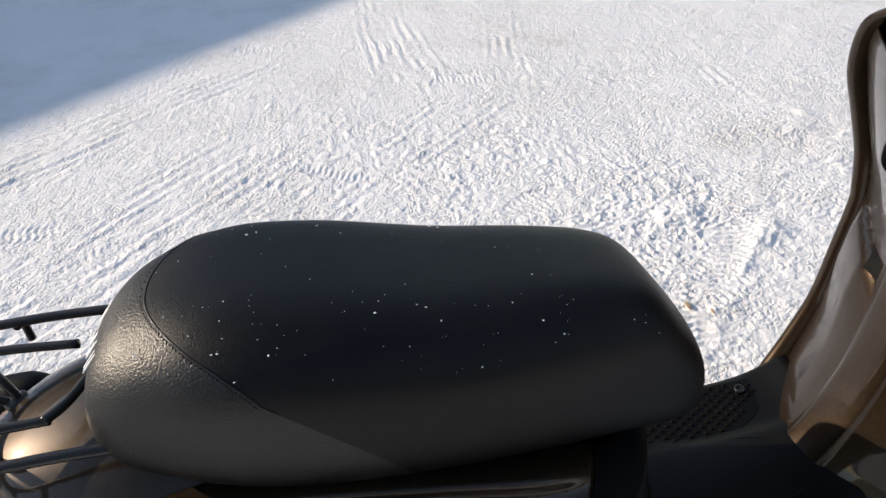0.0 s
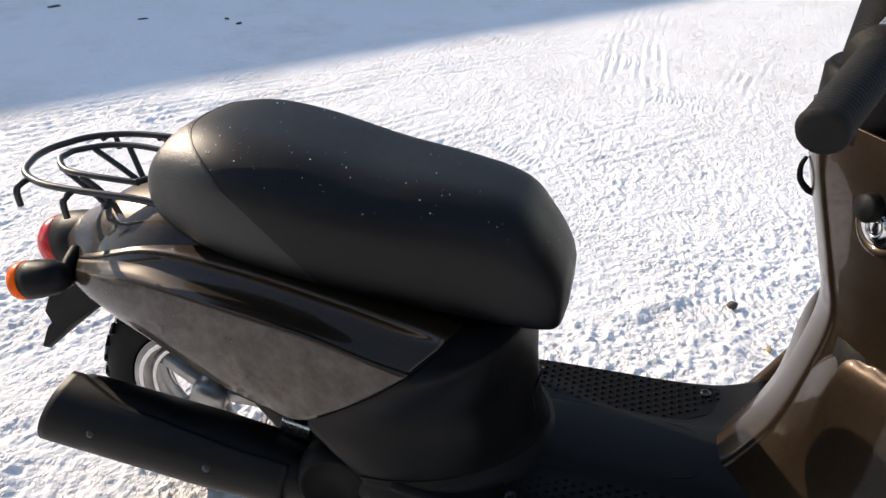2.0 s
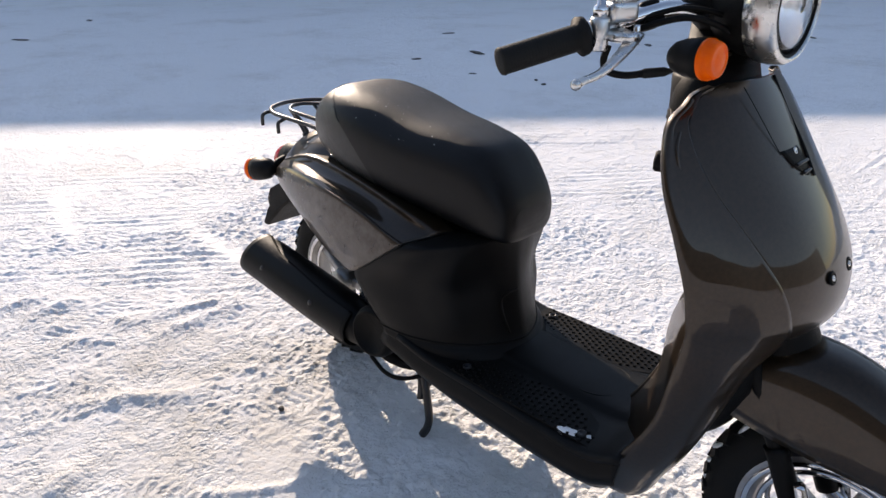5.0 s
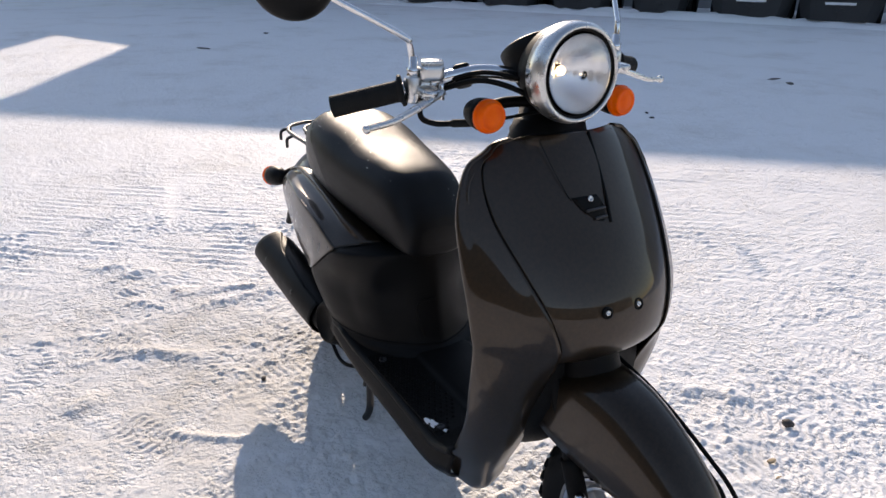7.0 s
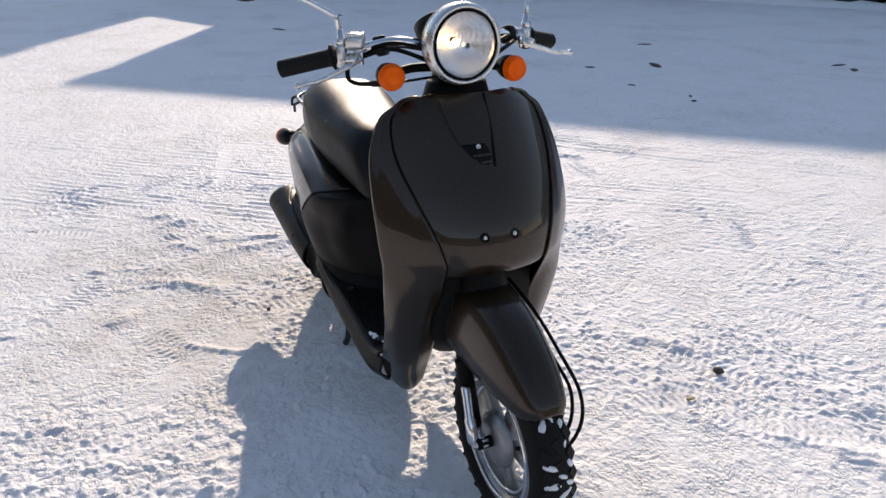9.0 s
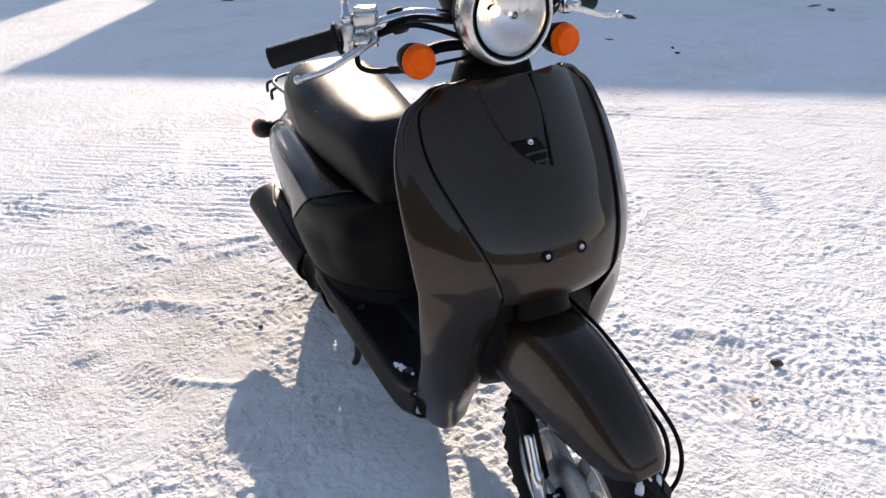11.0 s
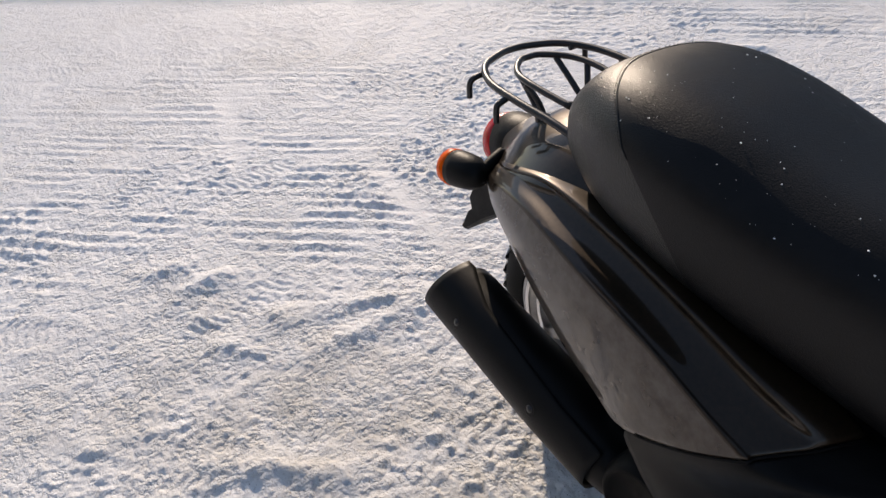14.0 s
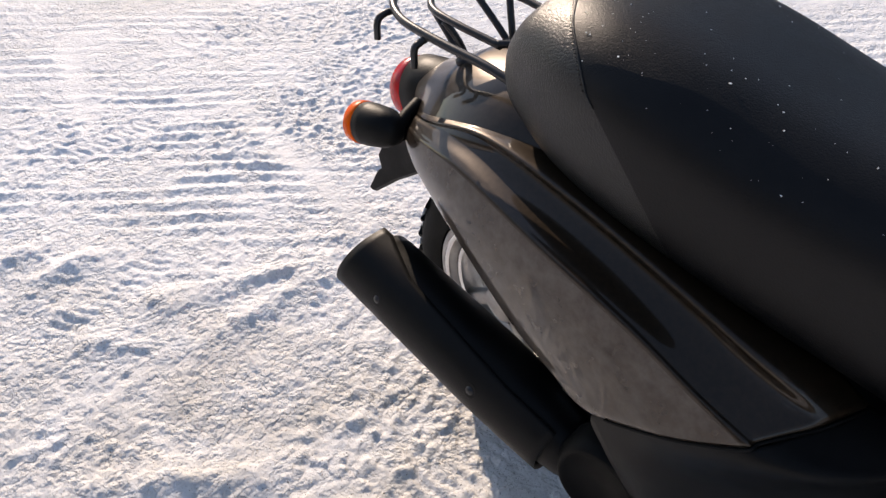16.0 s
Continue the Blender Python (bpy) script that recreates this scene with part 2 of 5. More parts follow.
    # kicked-up ridges and clods
    loose = RIDGES + [(px, py, px + r.uniform(-0.05, 0.05), py + r.uniform(0.01, 0.07), r.uniform(0.003, 0.009), r.uniform(0.005, 0.014))
                      for px, py in zip(r.uniform(-2.6, 2.6, 420), r.uniform(-1.5, 2.8, 420))]
    for i, (x0, y0, x1, y1, high, wid) in enumerate(loose):
        near = (np.abs(x - (x0 + x1) / 2) < 0.4) & (np.abs(y - (y0 + y1) / 2) < 0.4)
        if not near.any():
            continue
        xx, yy = x[near], y[near]
        u, v, half = along(xx, yy, x0, y0, x1, y1)
        v = v + 0.03 * (field(xx, yy, 0.09, 3) - 0.5)
        h[near] += (0.72 if i < len(RIDGES) else 0.55) * high * np.exp(-np.abs(v / (1.5 * wid)) ** 2.0) * soft(np.abs(u) - half, 0.016) * (0.5 + 0.45 * field(xx, yy, 0.05, 2) + 0.35 * field(xx, yy, 0.018, 4))
    return h


RIBS = [  # from, to, bend, half width, pitch, depth
    (-1.75, -1.05, -0.75, 0.15, 0.02, 0.42, 0.050, 0.0075), (-0.98, -0.22, -0.60, 0.18, 0.0, 0.12, 0.042, 0.008), (-3.2, -1.7, -1.4, 0.4, 0.0, 0.35, 0.06, 0.006),
    (0.72, 4.6, 0.63, 2.5, 0.04, 0.17, 0.055, 0.012), (1.62, 4.3, 1.05, 2.4, 0.06, 0.09, 0.05, 0.012), (-1.9, 1.3, 0.5, 3.7, 0.0, 0.28, 0.065, 0.011),
    (2.2, 3.6, 1.82, 1.5, 0.05, 0.05, 0.05, 0.010), (3.0, 2.3, 1.9, 2.9, 0.05, 0.06, 0.06, 0.010), (0.2, 1.5, 0.9, 2.2, 0.0, 0.2, 0.05, 0.007), (-0.9, 0.9, 0.0, 2.0, 0.0, 0.25, 0.06, 0.007),
]
TREADS = [  # from, to, half width, pitch
    (-1.05, -0.62, -1.36, 0.08, 0.05, 0.040), (0.06, -0.92, 0.02, -0.68, 0.045, 0.036), (1.0, 0.35, 0.4, 1.5, 0.045, 0.036),
    (-0.2, 0.8, -1.6, 0.2, 0.05, 0.038), (2.2, 0.6, 1.4, 1.9, 0.05, 0.04),
]
SLICKS = [(-1.23, 0.09, -0.40, 0.055, 0.030), (-1.95, -0.14, -1.30, -0.29, 0.03), (0.86, 0.81, 1.32, 0.36, 0.012), (0.15, -0.30, 0.5, -0.75, 0.06)]
BOOTS = [(0.085, -0.21, 1.4), (-0.32, -0.68, 0.9), (0.98, 0.82, 0.4), (1.05, 0.64, 1.2), (1.27, 0.85, 0.8), (1.37, 0.95, 2.0), (-0.47, 1.33, 0.7), (0.20, -0.62, 0.5)]
RIDGES = [  # from, to, height, half width
    (-0.56, -0.32, -0.48, -0.09, 0.020, 0.017), (-0.43, -0.36, -0.44, -0.09, 0.017, 0.019), (-0.94, -0.62, -0.91, -0.54, 0.024, 0.024), (-0.79, -0.58, -0.83, -0.45, 0.024, 0.022),
    (-0.62, -0.40, -0.58, -0.37, 0.026, 0.020), (-0.71, -0.56, -0.69, -0.53, 0.016, 0.020), (-0.60, -0.55, -0.51, -0.46, 0.014, 0.016), (-0.23, -0.61, -0.12, -0.42, 0.017, 0.020),
    (0.0, -0.80, -0.05, -0.72, 0.020, 0.020), (0.21, -0.57, 0.36, -0.40, 0.010, 0.010), (-0.28, -0.66, -0.26, -0.60, 0.016, 0.022), (-0.47, -0.85, -0.44, -0.80, 0.016, 0.02),
    (-1.14, 1.50, -0.96, 1.68, 0.022, 0.026), (0.70, 0.70, 0.86, 0.84, 0.016, 0.020), (0.86, 0.68, 1.0, 0.60, 0.014, 0.018), (1.15, 1.0, 1.3, 1.1, 0.02, 0.03), (1.36, 0.86, 1.46, 0.95, 0.02, 0.025),
]


def spaced(lo, hi, step, far, grow=1.013, near=3.4):
    mid = np.arange(lo, hi, step)
    out, d = [], step
    while sum(out) < far:
        d *= grow if sum(out) < near else 1.09
        out.append(d)
    out = np.cumsum(out)
    return np.concatenate([(lo - out)[::-1], mid, hi - step + out])


def make_ground():
    xs, ys = spaced(-1.35, 1.35, 0.0046, 400), spaced(-1.0, 1.1, 0.0046, 400)
    x, y = np.meshgrid(xs, ys, indexing="ij")
    fade = 1 / (1 + np.exp((np.hypot(x, y) - 9) / 2))
    cell = np.maximum(np.gradient(xs)[:, None], np.gradient(ys)[None, :])
    z = snow_height(x.ravel(), y.ravel(), cell.ravel()).reshape(x.shape) * fade
    nx, ny = x.shape
    me = bpy.data.meshes.new("ground")
    idx = np.arange(nx * ny).reshape(nx, ny)
    quads = np.stack([idx[:-1, :-1], idx[1:, :-1], idx[1:, 1:], idx[:-1, 1:]], -1).reshape(-1, 4)
    me.vertices.add(nx * ny)
    me.vertices.foreach_set("co", np.stack([x, y, z - 0.004], -1).ravel())
    me.loops.add(quads.size)
    me.loops.foreach_set("vertex_index", quads.ravel())
    me.polygons.add(len(quads))
    me.polygons.foreach_set("loop_start", np.arange(0, quads.size, 4))
    me.polygons.foreach_set("use_smooth", np.ones(len(quads), bool))
    me.update(calc_edges=True)
    packed = np.zeros(nx * ny)
    for x0, y0, x1, y1, wid in SLICKS:
        u, v, half = along(x.ravel(), y.ravel(), x0, y0, x1, y1)
        packed = np.maximum(packed, soft(np.abs(v) - wid, 0.008) * soft(np.abs(u) - half, 0.06))
    me.attributes.new("packed", "FLOAT", "POINT").data.foreach_set("value", packed)
    me.materials.append(snow_material())
    return tagged(new("ground", me), "trodden snow with tyre tracks and boot prints", "snow", kind="structure")


def snow_material():
    m = bpy.data.materials.new("snow")
    m.use_nodes = True
    n, l = m.node_tree.nodes, m.node_tree.links
    b = n["Principled BSDF"]
    b.inputs["Roughness"].default_value = 0.6
    b.inputs["Specular IOR Level"].default_value = 0.05
    b.inputs["Subsurface Weight"].default_value, b.inputs["Subsurface Scale"].default_value = 0.25, 0.005
    b.inputs["Subsurface Radius"].default_value = (1.0, 1.0, 1.0)
    co = n.new("ShaderNodeTexCoord")

    def noise_of(scale, detail, rough=0.6):
        t = n.new("ShaderNodeTexNoise")
        t.inputs["Scale"].default_value, t.inputs["Detail"].default_value, t.inputs["Roughness"].default_value = scale, detail, rough
        l.new(co.outputs["Object"], t.inputs["Vector"])
        return t.outputs["Fac"]

    def sum_of(a, factor, c):
        node = n.new("ShaderNodeMath")
        node.operation = "MULTIPLY_ADD"
        node.inputs[1].default_value = factor
        l.new(a, node.inputs[0])
        if hasattr(c, "links"):
            l.new(c, node.inputs[2])
        else:
            node.inputs[2].default_value = c
        return node.outputs[0]

    def ramp_of(fac, lo, hi):
        r = n.new("ShaderNodeMapRange")
        r.inputs["From Min"].default_value, r.inputs["From Max"].default_value = lo, hi
        l.new(fac, r.inputs["Value"])
        return r.outputs["Result"]

    def times(a, c):
        node = n.new("ShaderNodeMath")
        node.operation = "MULTIPLY"
        l.new(a, node.inputs[0])
        l.new(c, node.inputs[1])
        return node.outputs[0]

    big, mid, fin, grit = noise_of(1.1, 6), noise_of(26.0, 2, 0.5), noise_of(110.0, 1.5, 0.5), noise_of(300.0, 1)
    # worn, dirty patch where wheels and boots pass beside the scooter
    place = n.new("ShaderNodeMapping")
    place.inputs["Location"].default_value = (0.15, 0.55, 0)
    place.inputs["Scale"].default_value = (0.8, 1.1, 1)
    l.new(co.outputs["Object"], place.inputs["Vector"])
    ball = n.new("ShaderNodeTexGradient")
    ball.gradient_type = "SPHERICAL"
    l.new(place.outputs["Vector"], ball.inputs["Vector"])
    worn = sum_of(ball.outputs["Fac"], 0.30, big)
    stain = times(ramp_of(worn, 0.50, 0.86), ramp_of(noise_of(7.0, 5, 0.6), 0.28, 0.60))
    specks = times(ramp_of(grit, 0.66, 0.74), ramp_of(worn, 0.52, 0.8))
    tone = n.new("ShaderNodeMix")
    tone.data_type = "RGBA"
    tone.inputs["A"].default_value, tone.inputs["B"].default_value = (0.86, 0.86, 0.868, 1), (0.64, 0.615, 0.58, 1)
    l.new(stain, tone.inputs["Factor"])
    dark = n.new("ShaderNodeMix")
    dark.data_type = "RGBA"
    dark.inputs["B"].default_value = (0.16, 0.13, 0.10, 1)
    l.new(tone.outputs["Result"], dark.inputs["A"])
    l.new(specks, dark.inputs["Factor"])
    l.new(dark.outputs["Result"], b.inputs["Base Color"])
    cells = n.new("ShaderNodeTexVoronoi")
    cells.inputs["Scale"].default_value, cells.inputs["Randomness"].default_value = 95.0, 1.0
    warp = n.new("ShaderNodeMixRGB")
    warp.inputs["Fac"].default_value = 0.03
    l.new(co.outputs["Object"], warp.inputs["Color1"])
    l.new(noise_of(60.0, 3), warp.inputs["Color2"])
    l.new(warp.outputs["Color"], cells.inputs["Vector"])
    crumbs = times(cells.outputs["Distance"], ramp_of(mid, 0.35, 0.6))
    creases = n.new("ShaderNodeTexNoise")
    creases.noise_type = "RIDGED_MULTIFRACTAL"
    creases.inputs["Scale"].default_value, creases.inputs["Detail"].default_value = 19.0, 3.0
    creases.inputs["Roughness"].default_value, creases.inputs["Lacunarity"].default_value = 0.62, 2.3
    l.new(warp.outputs["Color"], creases.inputs["Vector"])
    lumps = times(creases.outputs["Fac"], ramp_of(noise_of(2.6, 3, 0.6), 0.36, 0.62))
    relief = sum_of(lumps, 0.0050, sum_of(crumbs, -0.0068, sum_of(fin, 0.0040, sum_of(grit, 0.0009, sum_of(mid, 0.0042, sum_of(noise_of(9.0, 1, 0.5), 0.007, 0.0))))))
    bump = n.new("ShaderNodeBump")
    bump.inputs["Strength"].default_value, bump.inputs["Distance"].default_value = 1.0, 1.0
    icy = n.new("ShaderNodeAttribute")
    icy.attribute_name = "packed"
    crumbly = sum_of(ramp_of(noise_of(4.2, 2, 0.5), 0.40, 0.60), 0.45, 0.58)
    l.new(times(crumbly, sum_of(icy.outputs["Fac"], -0.55, 1.0)), bump.inputs["Strength"])
    l.new(sum_of(icy.outputs["Fac"], -0.08, 0.6), b.inputs["Roughness"])
    l.new(relief, bump.inputs["Height"])
    l.new(bump.outputs["Normal"], b.inputs["Normal"])
    return m


make_ground()

# ---- far yard: buildings that shade it ----
WALL = material("wall_sheet", (0.30, 0.31, 0.33), 0.6, second=(0.24, 0.25, 0.26), scale=1.5, rough_var=0.1)
ROOF = material("roof_sheet", (0.20, 0.21, 0.23), 0.5, 0.3, second=(0.26, 0.27, 0.28), scale=2.0)
EDGE = Vector((0.679, 0.734, 0))  # the way the roof edge runs
BACK = Vector((-0.734, 0.679, 0))


def building(name, corner, along, deep, high, label):
    """A long shed: walls with ribs, a door and an overhanging flat roof. corner: the front corner."""
    root = tagged(new(name), label, "building")
    root.matrix_basis = Matrix.Translation(corner)
    o = Vector(corner)
    turn = Matrix.Rotation(math.atan2(EDGE.y, EDGE.x), 4, "Z")
    mid = o + EDGE * along / 2 + BACK * deep / 2
    part("wall", box((along, deep, high), Matrix.Translation(mid + Vector((0, 0, high / 2 - 0.1))) @ turn, 0), WALL, root, smooth=False)
    part("roof", box((along + 0.1, deep + 0.1, 0.25), Matrix.Translation(mid + Vector((0, 0, high))) @ turn, 0.02), ROOF, root, smooth=False)
    ribs = [box((0.08, 0.05, high - 0.3), Matrix.Translation(o + EDGE * (k + 0.5) * along / 14 - BACK * 0.025 + Vector((0, 0, high / 2 - 0.2))) @ turn, 0) for k in range(14)]
    part("ribs", join(*ribs), WALL, root, smooth=False)
    return root


# Both are placed and sized by the shade they cast; little of them shows.
building("warehouse", (-19.32, 5.16, 0), 46, 12, 6.8, "grey sheet-metal warehouse behind the parked forklifts")
building("shed", (-33.4, -0.7, 0), 9.7, 1.0, 9.8, "tall narrow grey sheet-metal shed beside the warehouse, shaped to shade the yard")
# Unseen panel, added so its shadow ends the sunlit strip between the buildings.
gate = tagged(new("gate"), "unseen grey panel added to shade the far end of the sunlit strip", "gate")
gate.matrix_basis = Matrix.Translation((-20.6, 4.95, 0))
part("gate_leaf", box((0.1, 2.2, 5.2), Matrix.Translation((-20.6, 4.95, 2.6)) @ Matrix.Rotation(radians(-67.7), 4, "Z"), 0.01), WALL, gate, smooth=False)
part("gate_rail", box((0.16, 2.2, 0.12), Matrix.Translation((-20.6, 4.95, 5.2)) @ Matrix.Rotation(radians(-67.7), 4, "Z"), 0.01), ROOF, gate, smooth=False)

# Unseen walls, added to cut bright low sky out of the paint's reflections.
SKY_BLOCK = material("sky_block_dark", (0.10, 0.095, 0.09), 0.8, second=(0.06, 0.055, 0.05), scale=0.6, rough_var=0.1)
for wname, wx, wy, wl, turn in (("wall_east", 38, -6, 90, 90), ("wall_south", 0, -18, 80, 0)):
    tagged(part(wname, box((wl, 0.4, 8.6), pose(wx, wy, 4.2, 0, 0, turn), 0), SKY_BLOCK, smooth=False), "unseen plain wall added to cut low sky from reflections", "wall", kind="structure")

ORANGE = material("orange_enamel", (0.50, 0.075, 0.02), 0.4, second=(0.42, 0.06, 0.018), scale=4, rough_var=0.08)
GREEN = material("green_enamel", (0.012, 0.22, 0.13), 0.4, second=(0.010, 0.18, 0.11), scale=4, rough_var=0.08)
REDP = material("red_enamel", (0.36, 0.03, 0.02), 0.4, second=(0.3, 0.025, 0.02), scale=4, rough_var=0.08)
IRON = material("dark_iron", (0.016, 0.017, 0.019), 0.5, second=(0.024, 0.025, 0.027), scale=5, rough_var=0.1)
WHITE = material("white_lettering", (0.75, 0.75, 0.75), 0.5)


def forklift(at, width, paint, label):
    """Seen from behind: iron counterweight, painted rear, hood, guard and mast."""
    root = tagged(new("forklift"), label, "forklift", "forklifts in a row")
    way = Vector((2.0 - at[0], -0.7 - at[1], 0)).normalized()
    way = (way + Vector((0.49, -0.87, 0))).normalized()
    root.matrix_basis = Matrix.Translation((at[0], at[1], 0)) @ Matrix.Rotation(math.atan2(way.y, way.x), 4, "Z")

    def put(name, bm, mat, parent=root, label=""):
        bm.transform(root.matrix_basis)
        return part(name, bm, mat, parent, label, False)

    w = width
    def slab(z0, z1, wa, wb, x0, x1):
        ring = []
        for z, ww in ((z0, wa), (z1, wb)):
            ring.append([(x0, -ww / 2, z), (x1 - 0.22, -ww / 2, z), (x1 - 0.05, -ww * 0.36, z), (x1, 0, z), (x1 - 0.05, ww * 0.36, z), (x1 - 0.22, ww / 2, z), (x0, ww / 2, z)])
        return grid_bm(ring, True, True)
    put("counterweight", slab(0.10, 0.50, w * 0.84, w * 0.97, -0.75, 0.0), IRON, label="black iron counterweight")
    put("rear_panel", slab(0.50, 1.25, w, w * 0.95, -0.9, 0.04), paint, label="painted rear panel")
    put("hood", slab(1.25, 1.42, w * 0.85, w * 0.7, -1.2, -0.1), IRON)
    put("lettering", box((0.01, w * 0.34, 0.045), pose(0.004, 0, 0.41), 0), WHITE, label="white lettering as a plain bar")
    put("tow_pin", box((0.05, 0.14, 0.07), pose(0.01, 0, 0.30), 0.01), IRON)
    for s in (-1, 1):
        put("rear_wheel", turned([(-0.09, 0.12), (-0.09, 0.27), (-0.06, 0.29), (0.06, 0.29), (0.09, 0.27), (0.09, 0.12)], (-0.62, s * w * 0.42, 0.28), (0, 1, 0), 24), RUBBER)
        put("front_wheel", turned([(-0.12, 0.15), (-0.12, 0.34), (-0.08, 0.37), (0.08, 0.37), (0.12, 0.34), (0.12, 0.15)], (-2.1, s * w * 0.42, 0.36), (0, 1, 0), 24), RUBBER)
        put("guard_post", tube([(-0.75, s * w * 0.4, 1.3), (-0.85, s * w * 0.4, 2.1)], 0.035, 8), IRON)
        put("guard_post", tube([(-2.0, s * w * 0.4, 0.7), (-1.8, s * w * 0.4, 2.1)], 0.035, 8), IRON)
        put("mast", box((0.12, 0.09, 2.1), pose(-2.5, s * w * 0.25, 1.1), 0.01), IRON)
        put("fork", box((1.0, 0.1, 0.04), pose(-3.0, s * w * 0.2, 0.08), 0.005), IRON)
    put("chassis", box((1.9, w * 0.8, 0.6), pose(-1.6, 0, 0.55), 0.03), IRON)
    put("seat", box((0.5, 0.5, 0.5), pose(-1.3, 0, 1.5), 0.06), IRON)
    put("guard_roof", box((1.2, w * 0.85, 0.05), pose(-1.35, 0, 2.12), 0.01), IRON)
    return root


for fx, fy, fw, fp, fl in ((-17.7, 5.9, 1.5, GREEN, "green and black forklift parked in snow"), (-15.8, 6.95, 1.55, REDP, "red and black forklift parked in snow"),
                           (-13.7, 8.1, 1.5, ORANGE, "orange and black forklift parked in snow"), (-11.9, 9.15, 1.4, ORANGE, "orange and black forklift parked in snow"),
                           (-10.4, 10.0, 1.4, ORANGE, "orange and black forklift parked in snow"), (-8.9, 10.85, 1.2, IRON, "black forklift parked in snow"),
                           (-7.35, 11.7, 1.6, GREEN, "green and black forklift parked in snow"), (-6.0, 12.45, 1.5, IRON, "dark grey forklift parked in snow"),
                           (-4.2, 13.5, 1.5, ORANGE, "orange and black forklift parked in snow"), (-2.4, 14.5, 1.5, REDP, "red and black forklift parked in snow")):
    forklift((fx, fy), fw, fp, fl)

box_root = tagged(new("container"), "black steel storage container in the snow", "container")
box_root.matrix_basis = Matrix.Translation((-24.8, 0.4, 0))
part("body", box((2.4, 3.6, 2.6), Matrix.Translation((-25.6, -0.2, 1.25)) @ Matrix.Rotation(radians(-6), 4, "Z"), 0.04), IRON, box_root, smooth=False)
# Right-hand end of the container, in the lighter wall grey.
part("end_door", box((1.6, 1.5, 2.4), Matrix.Translation((-24.9, 2.2, 1.15)) @ Matrix.Rotation(radians(20), 4, "Z"), 0.05), WALL, box_root, smooth=False)
for k in range(9):
    part("rib", box((0.06, 0.1, 2.4), Matrix.Translation((-24.37, -1.7 + 0.36 * k, 1.25)), 0.01), IRON, box_root, smooth=False)


def snow_bank(name, line, wide, high, label, seed):
    """A lumpy bank of ploughed snow along a line."""
    p = spline(line, 60)
    rows = []
    rnd = np.random.RandomState(seed)
    for k, c in enumerate(p):
        t = p[min(k + 1, 59)] - p[max(k - 1, 0)]
        t = t / np.linalg.norm(t)
        end = math.sin(math.pi * (k + 0.5) / 60) ** 0.4
        row = []
        for j in range(13):
            f = -1 + j / 6
            hh = high * end * (1 - f * f) * rnd.uniform(0.55, 1.25)
            row.append((c[0] - t[1] * f * wide, c[1] + t[0] * f * wide, hh - 0.02))
        rows.append(row)
    ob = part(name, grid_bm(rows), CLUMP)
    return tagged(ob, label, "snow", kind="stuff")


snow_bank("snow_bank", [(-18.5, 5.6, 0), (-13.5, 8.45, 0), (-8.5, 11.2, 0), (-2.0, 14.9, 0)], 0.35, 0.16, "ploughed snow along the feet of the forklifts", 3)
snow_bank("snow_pile", [(-24.0, 2.6, 0), (-22.5, 4.2, 0), (-21.0, 5.6, 0)], 1.0, 1.3, "pile of ploughed snow beside the container", 4)


# ---- scooter ----
def seam_x(y, z):
    """Where the seam lies: bowed over the top, then running forward down the flank."""
    d = max(0.0, 0.735 - z)
    return 0.100 + 5.0 * (y + 0.019) ** 2 + 0.35 * d + 0.65 * max(0.0, d - 0.035)


